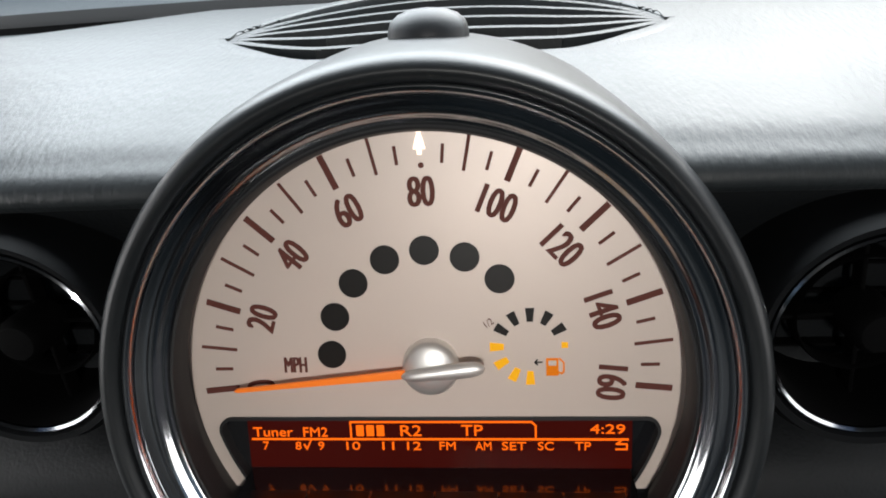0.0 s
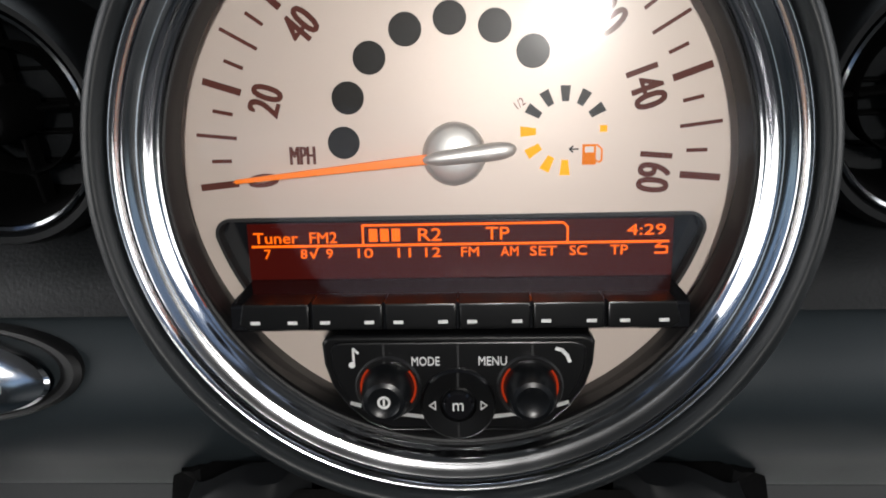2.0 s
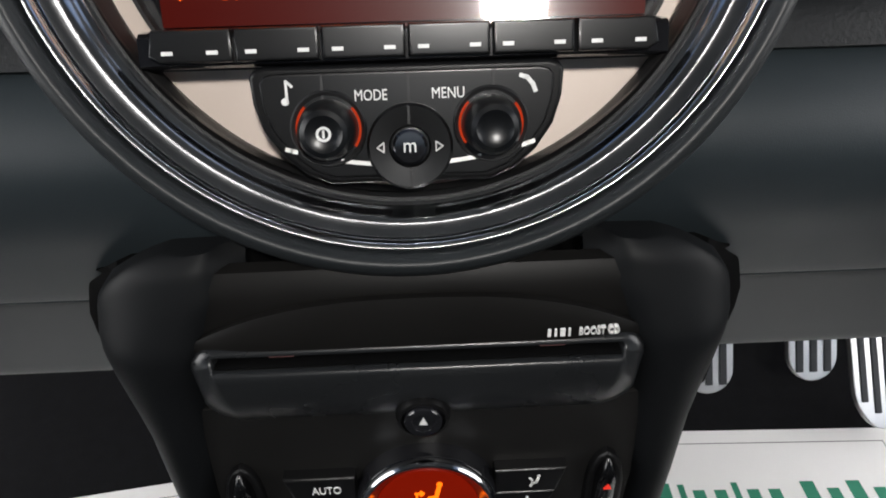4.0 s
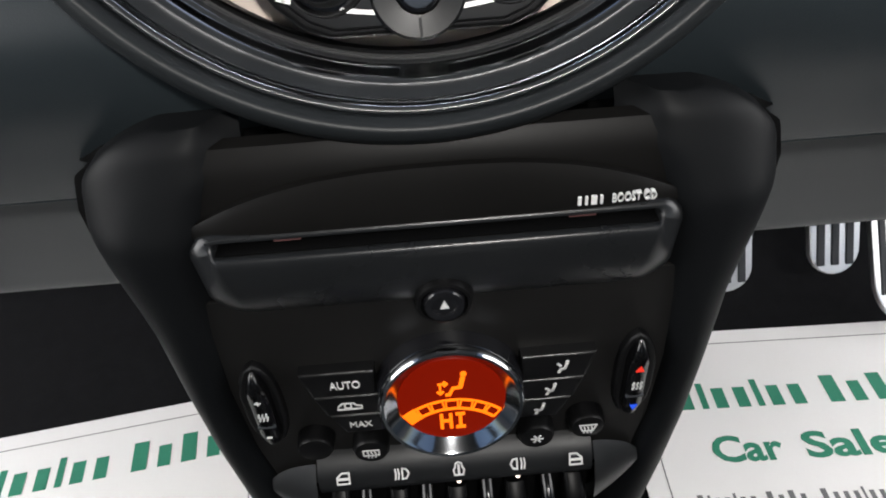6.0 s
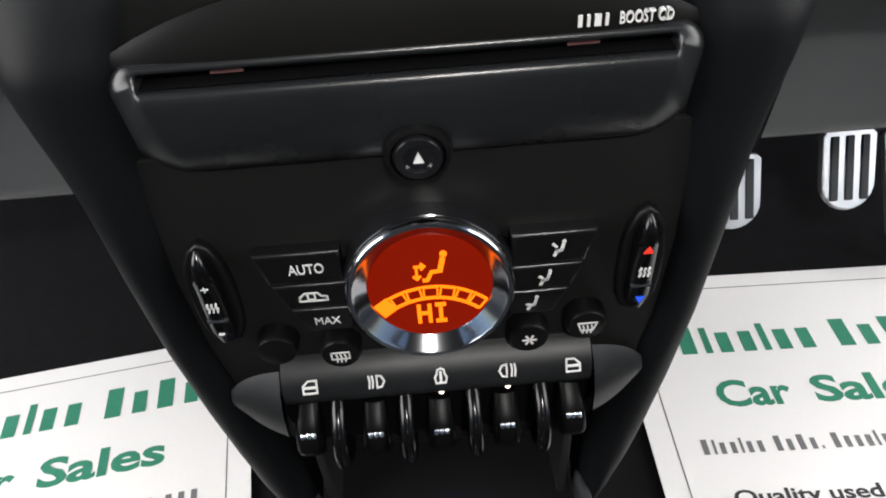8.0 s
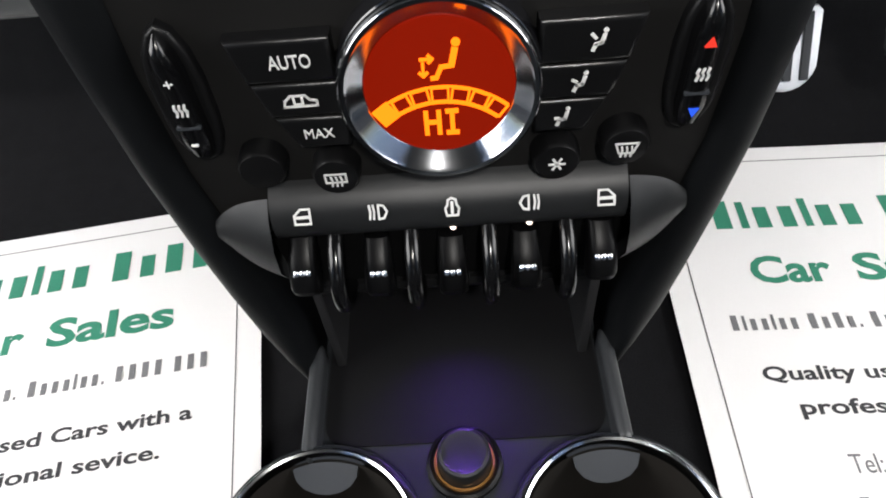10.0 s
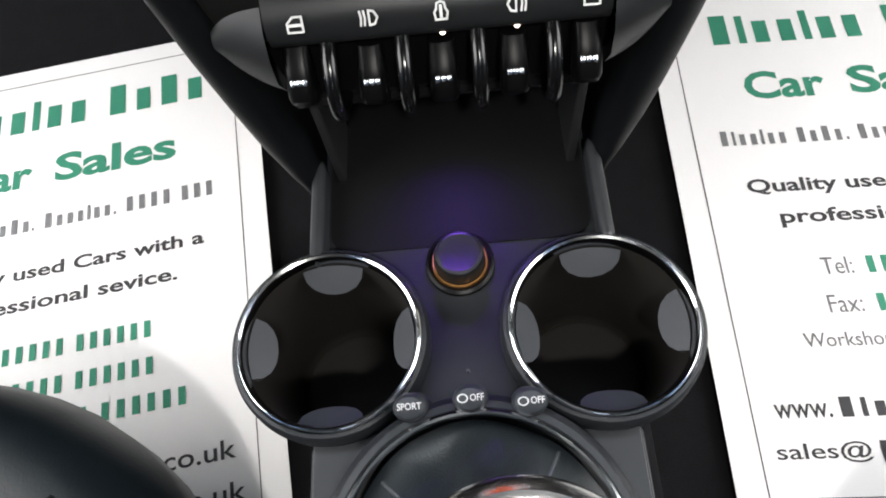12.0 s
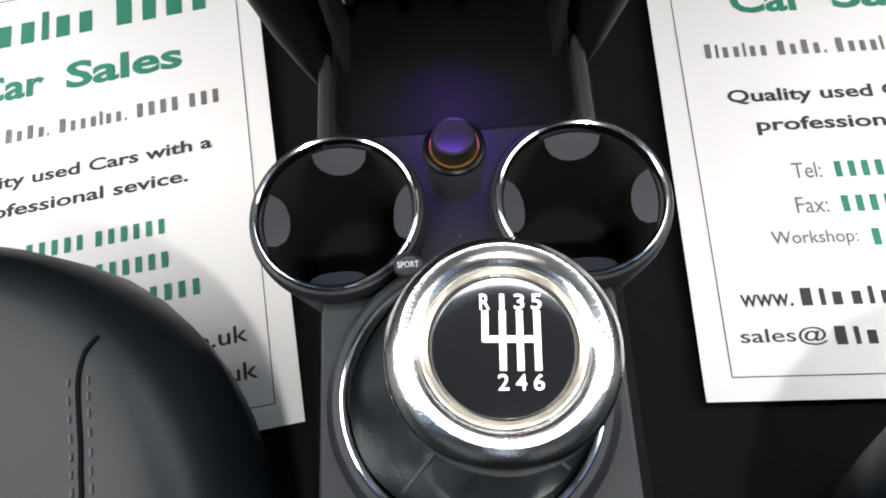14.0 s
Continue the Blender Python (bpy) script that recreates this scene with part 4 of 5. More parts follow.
mouth = rounded(-0.0655, sz(0.4364), 0.0655, sz(0.4398), 0.0014, 8)
def lip(z):
    """How far the body stands out at that height of the slot's edge."""
    return 0.0004 + 0.0068 * float(np.interp(z, [sz(0.4364), sz(0.4398)], [1.0, 0.30]))


rows = [[(x, z, -0.003) for x, z in lozenge]]
for t, f, drop in ((0.0, 0.0, 0.0), (0.04, 0.22, 0.0), (0.10, 0.42, 0.0), (0.20, 0.62, 0.0), (0.34, 0.80, 0.0), (0.50, 0.92, 0.0), (0.66, 0.985, 0.0), (0.82, 1.0, 0.0), (0.90, 1.0, 0.0001), (0.95, 1.0, 0.0004), (0.985, 1.0, 0.0009), (1.0, 1.0, 0.0016)):
    rows.append([(xa + (xb - xa) * t, za + (zb - za) * t, lip(zb) * f - drop) for (xa, za), (xb, zb) in zip(lozenge, mouth)])
rows.append([(x * 0.998, z * 0.998 + 0.0001, lip(z) - 0.0030) for x, z in mouth])
rows.append([(x * 0.998, z * 0.998 + 0.0001, -0.0040) for x, z in mouth])
part("slot_body", loft(rows, SM, closed=True), CDBODY, cd, "rounded body round the disc slot")
# Black floor and back carry the slot's inner shade in their colour.
part("slot_floor", box(0.1296, 0.0004, 0.0070, SM @ at(0, sz(0.43690), 0.0008)), PITCH, cd)
part("slot", box(0.134, 0.0085, 0.0005, SM @ at(0, sz(0.4370), -0.0027)), material("slot_shade", (0.002, 0.002, 0.002), 0.9, vary=0.1), cd, "disc slot with its inner shade put into the colour")
for x in (-44, 43):
    part("slot_brush", box(0.008, 0.0012, 0.002, SM @ at(x * MM, sz(0.4385), -0.0005)), material("slot_felt", (0.06, 0.02, 0.02), 0.9, vary=0.1), cd)
for i in range(4):
    part("name_bar", box((1.0, 0.7, 1.6, 0.7)[i] * MM, 0.0028, 0.0020, SM @ at((41.4 + (0, 2.0, 4.2, 6.4)[i]) * MM, sz(0.4444), 0.0010)), WHITE, cd)
part("print", lettering("BOOST CD", 0.0128, 0.0028, 0.0000, 0.0018, SM @ at(0.0574, sz(0.4444)), bold=0.002), WHITE, cd, "white print")
EJ = SM @ at(0.0004, sz(0.4143)) @ Matrix.Diagonal((0.70, 0.70, 1.0, 1.0))
part("eject_ring", lathe([(0.0135, -0.002), (0.0130, 0.0060), (0.0120, 0.0085), (0.0105, 0.0088), (0.0100, 0.0070)], 48, EJ), PANEL, cd)
ej = part("eject_button", lathe([(0.0099, 0.002), (0.0097, 0.0082), (0.0086, 0.0098), (0.0058, 0.0098), (0.0052, 0.0088), (0, 0.0086)], 48, EJ), GLOSS, cd, "round black eject button")
part("eject_mark", prism(mm([(-2.0, -2.1), (2.0, -2.1), (0, 2.5)]), 0.0086, 0.0092, EJ), WHITE, ej)

# Climate unit
clim = thing("climate_control", "climate control with a round orange display and black keys", "climate control", (0, -0.066, 0.33))
CD_ = SM @ at(0.0004, sz(0.3655)) @ Matrix.Rotation(radians(-8), 4, "X")
# Panel added over the lower fascia to carry its brighter light as colour.
part("panel", prism([(-0.0768, sz(0.4140)), (0.0768, sz(0.4140)), (0.0782, sz(0.370)), (0.0765, sz(0.335)), (0.0705, sz(0.300)), (-0.0705, sz(0.300)), (-0.0765, sz(0.335)), (-0.0782, sz(0.370))], -0.0035, -0.0008, SM, 0.0008), CLIMPANEL, clim, "dark panel round the keys, paler than the fascia for the light there")
part("drum", lathe([(0.0278, -0.012), (0.0270, 0.000), (0.0258, 0.0090), (0.0246, 0.0098)], 72, CD_), GLOSS, clim, "glossy black dial drum")
part("dial_ring", lathe([(0.0252, 0.0080), (0.0257, 0.0102), (0.0255, 0.0116), (0.0247, 0.0125), (0.0236, 0.0124), (0.0229, 0.0117), (0.0219, 0.0109), (0.0206, 0.0097), (0.0195, 0.0088), (0.0190, 0.0083)], 96, CD_), DIALCHROME, clim, "bevelled chrome dial ring")
scr = part("screen", disc(0.0193, 0.0087, 0.004, CD_, 48), REDDIAL, clim, "glowing red-orange round screen")
CS = CD_ @ Matrix.Translation((0, 0.0, 0.0038)) @ Matrix.Diagonal((0.93, 0.95, 1.0, 1.0))
letters = ribbon(mm([(-4.4, -14.0), (-4.4, -7.2)]), 0.0013, 0.0050, 0.0054, CS)
for a, b in (((-4.4, -10.4), (-0.8, -10.4)), ((-0.8, -14.0), (-0.8, -7.2)), ((2.9, -14.0), (2.9, -7.2)), ((1.5, -14.0), (4.3, -14.0)), ((1.5, -7.2), (4.3, -7.2))):
    ribbon(mm([a, b]), 0.0013, 0.0050, 0.0054, CS, letters)
part("screen_text", letters, ORANGE, scr, "glowing orange text HI")
BOW = 0.0262
for i in range(7):
    a = 90 + (i - 3) * 12.0
    c = Matrix.Translation((0, -0.0020 - BOW, 0)) @ Matrix.Rotation(radians(a), 4, "Z") @ Matrix.Translation((BOW, 0, 0))
    if i == 6:
        part("screen_segment", box(0.0058, 0.0054, 0.0004, CS @ c @ Matrix.Translation((0, 0, 0.0052))), ORANGE, scr, "lit orange temperature segment")
    else:
        part("screen_segment", ribbon(mm([(-2.0, -2.2), (2.0, -2.3), (2.0, 2.3), (-2.0, 2.2)]), 0.0006, 0.0050, 0.0054, CS @ c, closed=True), ORANGE, scr)
for off in (-2.4, 2.4):
    pts = [(BOW + off * MM) * Vector((math.cos(radians(a)), math.sin(radians(a)))) + Vector((0, -0.0020 - BOW)) for a in range(50, 131, 4)]
    part("screen_line", ribbon([(p.x, p.y) for p in pts], 0.0006, 0.0050, 0.0054, CS), ORANGE, scr)
part("screen_symbol", disc(0.0012, 0.0054, 0.0004, CS @ at(0.0050, 0.0126), 16, 0.0001), ORANGE, scr)
part("screen_symbol", ribbon(mm([(4.6, 10.6), (3.6, 6.4)]), 0.0017, 0.0050, 0.0054, CS), ORANGE, scr)
part("screen_symbol", ribbon(mm([(3.2, 6.2), (0.8, 6.0), (-0.6, 3.0), (-1.8, 2.9)]), 0.0012, 0.0050, 0.0054, CS), ORANGE, scr)
part("screen_arrow", ribbon(mm([(-4.6, 8.4), (-1.4, 8.4), (-2.4, 9.4), (-1.4, 8.4), (-2.4, 7.4)]), 0.0008, 0.0050, 0.0054, CS), ORANGE, scr)
part("screen_arrow", ribbon(mm([(-4.0, 7.4), (-4.0, 3.6), (-5.0, 4.6), (-4.0, 3.6), (-3.0, 4.6)]), 0.0008, 0.0050, 0.0054, CS), ORANGE, scr)


def key_outline(s, x0a, x0b, z0, z1, x1=25.5):
    return [(s * x0a * MM, sz(z1)), (s * x1 * MM, sz(z1)), (s * x1 * MM, sz(z0)), (s * x0b * MM, sz(z0))]


key_rows = [(0.3805, 0.3676, 52.0, 49.0), (0.3670, 0.3560, 48.8, 45.5), (0.3554, 0.3444, 45.0, 40.0)]
for s in (-1, 1):
    for i, (z1, z0, xa, xb) in enumerate(key_rows):
        k = part("key", prism(key_outline(s, xa, xb, z0, z1), -0.002, 0.0042 - 0.0004 * i, SM, 0.0016, 3), KEY, clim)
        z, h = (z0 + z1) / 2, 0.0042 - 0.0004 * i
        if s < 0 and i == 0:
            part("key_word", lettering("AUTO", 0.0108, 0.0040, h, h + 0.0003, SM @ at(-0.0365, sz(0.3742)), bold=0.003), WHITE, k)
        elif s < 0 and i == 2:
            part("key_word", lettering("MAX", 0.0082, 0.0032, h, h + 0.0003, SM @ at(-0.0338, sz(0.3500)), bold=0.003), WHITE, k)
        elif s < 0:
            b = ribbon(mm([(-4.4, -1.4), (4.4, -1.4), (4.4, 0.2), (2.6, 0.6), (1.6, 2.0), (-2.4, 2.0), (-4.0, 0.4)]), 0.0006, h, h + 0.0003, SM @ at(-0.0365, sz(0.3615)), closed=True)
            ribbon(mm([(-1.6, 1.4), (-1.6, -0.8), (0.6, -0.8), (0.6, 1.2)]), 0.0006, h, h + 0.0003, SM @ at(-0.0365, sz(0.3615)), b)
            part("key_symbol", b, WHITE, k)
        else:
            b = ribbon(mm([(1.5, 1.6), (1.0, -0.6), (-0.4, -1.0), (-1.0, -2.6)]), 0.0010, h, h + 0.0003, SM @ at((40 - 3.6 * i) * MM, sz(z)))
            box(0.0012, 0.0012, 0.0003, SM @ at((41.7 - 3.6 * i) * MM, sz(z) + 0.0029, h + 0.00015, 45), 0.0003, 2, b)
            ribbon(mm([(-1.6, 2.0 - i * 1.2), (-0.6, 0.8 - i * 0.6)]), 0.0008, h, h + 0.0003, SM @ at((40 - 3.6 * i) * MM, sz(z)), b)
            part("key_symbol", b, WHITE, k)
for x, z, kind_ in ((-31.8, 0.3350, 1), (32.2, 0.3350, 2), (51.5, 0.3392, 3), (-52.5, 0.3392, 0)):
    m = SM @ at(x * MM, sz(z))
    k = part("round_key", lathe([(0.0072, -0.002), (0.0070, 0.0046), (0.0062, 0.0060), (0.004, 0.0064), (0, 0.0065)], 36, m), PANEL, clim)
    if kind_ in (1, 3):
        o = [(-3.0, -1.4), (3.0, -1.4), (3.0, 1.8), (-3.0, 1.8)] if kind_ == 1 else [(-2.0, -1.6), (2.0, -1.6), (3.2, 2.0), (-3.2, 2.0)]
        b = ribbon(mm(o), 0.00055, 0.0063, 0.0067, m, closed=True)
        for dx in (-1.4, 0, 1.4):
            ribbon(mm([(dx, 0.8), (dx + 0.3, -0.6), (dx, -2.8)]), 0.00055, 0.0063, 0.0067, m, b)
        part("key_symbol", b, WHITE, k)
    elif kind_ == 2:
        b = bmesh.new()
        for a in (0, 60, 120):
            c, d = math.cos(radians(a)) * 2.2, math.sin(radians(a)) * 2.2
            ribbon(mm([(-c, -d), (c, d)]), 0.0007, 0.0063, 0.0067, m, b)
        part("key_symbol", b, WHITE, k)
for s in (-1, 1):
    o = [(0, 382.5), (2.6, 380), (4.9, 374), (6.0, 366), (6.0, 353), (5.4, 346), (3.4, 340.5), (0, 338.5), (-2.8, 340.5), (-4.4, 346), (-5.0, 353), (-5.0, 366), (-4.2, 374), (-2.4, 380)]
    m = SM @ at(s * 0.0668, 0.0035)
    w = part("rocker_surround", prism([(s * x * 1.3 * MM, sz(z * MM)) for x, z in o], -0.002, 0.0030, m, 0.0016, 3), PANEL, clim, "pointed oval rocker surround")
    fin = [[(s * x, sz(z), h) for x, h in ((-0.0040 * k, 0.0026), (-0.0034 * k, 0.0028 + hh * 0.7), (-0.0018 * k, 0.0028 + hh * 0.95), (0, 0.0028 + hh), (0.0018 * k, 0.0028 + hh * 0.95), (0.0034 * k, 0.0028 + hh * 0.7), (0.0040 * k, 0.0026))] for z, k, hh in
           ((0.3810, 0.15, 0.001), (0.3785, 0.55, 0.0040), (0.3750, 0.85, 0.0056), (0.3705, 1.0, 0.0050), (0.3640, 1.0, 0.0046), (0.3560, 1.0, 0.0046), (0.3490, 1.0, 0.0050), (0.3440, 0.8, 0.0044), (0.3405, 0.3, 0.001))]
    part("rocker", loft(fin, m), TOGGLE, clim, "black rocker switch")
    if s > 0:
        part("rocker_mark", prism(mm([(-1.5, -1.3), (1.5, -1.3), (0, 1.7)]), 0.0072, 0.0081, m @ at(0, sz(0.3702))), RED, w, "red arrow mark")
        part("rocker_mark", prism(mm([(-1.4, 1.3), (1.4, 1.3), (0, -1.5)]), 0.0072, 0.0081, m @ at(0, sz(0.3486))), BLUE, w, "blue arrow mark")
    b = bmesh.new()
    for dx in (-1.3, 0.0, 1.3):
        ribbon(mm([(dx, -1.7), (dx + 0.35, -0.4), (dx - 0.1, 0.5), (dx + 0.2, 1.7)]), 0.0006, 0.0070, 0.0077, m @ at(0, sz(0.3605)), b)
    part("rocker_mark", b, WHITE, w)
    part("rocker_line", box(0.0064, 0.0008, 0.0012, m @ at(0, sz(0.3545), 0.0070)), RUBBER, w)
    if s < 0:
        part("rocker_mark", lettering("+", 0.0022, 0.0022, 0.0074, 0.0079, m @ at(0, sz(0.3690))), WHITE, w)
        part("rocker_mark", box(0.0018, 0.0007, 0.0006, m @ at(0, sz(0.3490), 0.0078)), WHITE, w)

# Toggle switch row
tog = thing("switch_panel", "row of five black toggle switches between guard loops", "switches", (0, -0.075, 0.28))
BAR = [(p.x, p.y) for p in smooth_curve([(0.3286, -0.001, 0), (0.3273, 0.0016, 0), (0.3250, 0.0047, 0), (0.3216, 0.0074, 0), (0.3170, 0.0086, 0), (0.3128, 0.0080, 0), (0.3100, 0.0054, 0), (0.3090, -0.002, 0)], 4)]
rows = [[(x, sz(z), h) for z, h in BAR] for x in [-0.0545 + 0.109 * i / 16 for i in range(17)]]
part("switch_bar", loft(rows, SM, caps=True), PLASTIC, tog, "rounded dark bar with white symbols")
# Base near-zero black: the shade under the bar is put into its colour.
part("switch_base", prism([(-0.060, sz(0.306)), (0.060, sz(0.306)), (0.056, sz(0.277)), (-0.056, sz(0.277))], -0.012, 0.0015, SM, 0.002), PITCH, tog)
part("lower_lip", loft([[(x, sz(z), h) for z, h in ((0.281, -0.006), (0.2795, 0.0035), (0.277, 0.0046), (0.2745, 0.0036), (0.273, -0.008), (0.272, -0.03))] for x in [-0.056 + 0.112 * i / 12 for i in range(13)]], SM), PANEL, tog)
# Glowing violet lens added to go with the cubby's added lamp.
part("added_glow_lens", box(0.014, 0.008, 0.0030, Matrix.Translation((0, -0.0450, 0.2712)), 0.001), glowing("violet_lens", (0.2, 0.05, 1.0), 0.4), tog, "small violet lens added under the switch row for the cubby's glow")
XS = [-0.0478, -0.0238, 0.0, 0.0240, 0.0478]
RAISED = [0.0042, 0.0016, 0.0, 0.0003, 0.0032]
PRINT_X = [-0.0446, -0.0214, 0.0012, 0.0246, 0.0478]
for i, x in enumerate(XS):
    up, rows = RAISED[i], []
    for z, h, w, d in ((0.3055, 0.0040, 0.0060, 0.003), (0.3015, 0.0085, 0.0066, 0.0042), (0.2965, 0.0128, 0.0070, 0.0044), (0.2920, 0.0150, 0.0072, 0.0042), (0.2890, 0.0148, 0.0068, 0.0034), (0.2870, 0.0120, 0.0050, 0.0016)):
        rows.append([(x + w * 0.72 * math.copysign(abs(math.cos(a)) ** 0.7, math.cos(a)), sz(z + up) + d * 0.25 * math.sin(a), h + d * math.copysign(abs(math.sin(a)) ** 0.8, math.sin(a))) for a in [2 * math.pi * j / 20 for j in range(20)]])
    tg = part("toggle", loft(rows, SM, closed=True, caps=True), LEVER, tog, "black toggle with a bright tip")
    for dx in (-0.0020, 0.0, 0.0020):
        part("toggle_tip", box(0.0019, 0.0026, 0.0019, SM @ at(x + dx, sz(0.2988 + up), 0.0156) @ Matrix.Rotation(radians(-48), 4, "X"), 0.0008, 3), CHROME, tg, "bright fluted tip")
    m = SM @ Matrix.Translation((PRINT_X[i], sz(0.3212), 0.0078)) @ Matrix.Rotation(radians(-27), 4, "X")
    if i in (0, 4):
        s = 1 if i == 0 else -1
        b = ribbon(mm([(-2.4 * s, -2.4), (2.4 * s, -2.4), (2.4 * s, 0.4), (2.4 * s, 2.4), (-0.4 * s, 2.4), (-2.4 * s, 0.4)]), 0.0006, 0, 0.0004, m, closed=True)
        ribbon(mm([(-2.2 * s, -0.2), (2.2 * s, -0.2)]), 0.0009, 0, 0.0004, m, b)
    elif i == 2:
        b = ribbon(mm([(-1.7, -2.6), (1.7, -2.6), (2.1, -0.4), (1.4, 0.8), (1.2, 2.4), (0, 3.0), (-1.2, 2.4), (-1.4, 0.8), (-2.1, -0.4)]), 0.0006, 0, 0.0004, m, closed=True)
        ribbon(mm([(0, -1.8), (0, 1.6)]), 0.0009, 0, 0.0004, m, b)
    else:
        s = 1 if i == 1 else -1
        b = ribbon(mm([(0.2 * s, -2.3), (0.2 * s, 2.3), (1.8 * s, 2.0), (2.8 * s, 0), (1.8 * s, -2.0)]), 0.0006, 0, 0.0004, m, closed=True)
        for dx in (-1.4, -2.6):
            ribbon(mm([(dx * s, 2.2), (dx * s + 0.3, 0), (dx * s, -2.2)]), 0.0006, 0, 0.0004, m, b)
    part("switch_symbol", b, WHITE, tog, "white switch symbol")
    if i in (2, 3):
        part("switch_lamp", lathe([(0.0010, -0.001), (0.0010, 0.0002), (0.0007, 0.0007), (0, 0.0009)], 14, SM @ at(x + 0.0010, sz(0.3112), 0.0070)), WHITELAMP, tog, "tiny white indicator lamp")
for x in (-0.0365, -0.0122, 0.0122, 0.0365):
    pts = [(0.3110, 0.0075), (0.3085, 0.0125), (0.3040, 0.0175), (0.2980, 0.0205), (0.2915, 0.0205), (0.2860, 0.0170), (0.2825, 0.0110), (0.2810, 0.0040)]
    cur = smooth_curve([(z, h, 0) for z, h in pts], 4)
    rows = []
    for j, p in enumerate(cur):
        q = cur[min(j + 1, len(cur) - 1)] - cur[max(j - 1, 0)]
        nrm = Vector((-q.y, q.x, 0)).normalized() * -1
        rows.append([(x + 0.0026 * math.cos(a), sz(p.x + nrm.x * 0.0024 * math.sin(a)), p.y + nrm.y * 0.0024 * math.sin(a)) for a in [2 * math.pi * k / 12 for k in range(12)]])
    part("guard", loft(rows, SM, closed=True, caps=True), TOGGLE, tog, "black guard loop")
for s in (-1, 1):
    rows = []
    for u in [i / 10 for i in range(11)]:
        x = 0.0555 + 0.0195 * u
        zt, zb = 0.3240 - 0.003 * u - 0.0070 * u**3, 0.2905 + 0.0060 * u + 0.0110 * u**3
        rows.append([(s * x, sz(z), h * (1 - 0.75 * u)) for z, h in ((zt, 0.002), (zt * 0.85 + zb * 0.15, 0.008), (zt * 0.6 + zb * 0.4, 0.0125), (zt * 0.3 + zb * 0.7, 0.0135), (zb, 0.008), (zb, -0.004))])
    part("end_wing", loft(rows, SM), PLASTIC, tog, "smooth grey wing at the end of the switch row")

# ---- tunnel console ----
tun = thing("tunnel_console", "dark plastic tunnel console with two cup holders", "centre console", (0, -0.16, 0.05))
CL, CR, CRAD = (-0.0553, -0.1428), (0.0536, -0.1440), 0.0396
out = [(-0.063, 0.06), (0.063, 0.06), (0.063, CR[1] + 0.0372)] + arc(CR[0], CR[1], CRAD, 75, 285, 40)[1:-1] + [(0.063, CR[1] - 0.0372), (0.063, -0.40), (-0.063, -0.40), (-0.063, CL[1] - 0.0372)] + \
    arc(CL[0], CL[1], CRAD, 255, 465, 40)[1:-1] + [(-0.063, CL[1] + 0.0372)]
part("deck", prism(out, 0.200, 0.211, Matrix(), 0.001), SOFT, tun, "dark grey deck between the cup holders")
for s in (-1, 1):
    part("side_skirt", box(0.006, 0.218, 0.16, Matrix.Translation((s * 0.0625, -0.291, 0.125)), 0.002), SOFT, tun)
    part("side_skirt", box(0.006, 0.160, 0.16, Matrix.Translation((s * 0.0625, -0.024, 0.125)), 0.002), SOFT, tun)
    part("side_rail", box(0.0062, 0.052, 0.018, Matrix.Translation((s * 0.0615, -0.083, 0.2140)), 0.0034, 4), RAIL_SHEEN, tun, "raised side rail with its sheen put into a paler grey")
    part("tunnel_flank", box(0.016, 0.60, 0.09, Matrix.Translation((s * 0.078, -0.10, 0.088)), 0.007, 3), CARPET, tun, "black carpet on the tunnel's flank")
# Dark sheet laid on the deck to paint the cubby's shade.
part("cubby_shade", prism(rounded(-0.0575, -0.101, 0.0575, 0.0, 0.010), 0.2112, 0.2118), CUBBY_SHADE, tun, "black sheet on the cubby floor in place of its shade")
part("cubby_wall", prism([(-0.052, 0.20), (0.052, 0.20), (0.052, 0.30), (-0.052, 0.30)], 0, 0.003, Matrix.Translation((0, 0.0, 0)) @ Matrix.Rotation(radians(90), 4, "X")), DARK, tun, "dark back wall of the cubby")
for s in (-1, 1):
    part("cubby_cheek", box(0.004, 0.075, 0.09, Matrix.Translation((s * 0.0525, -0.026, 0.245)), 0.001), DARK, tun)


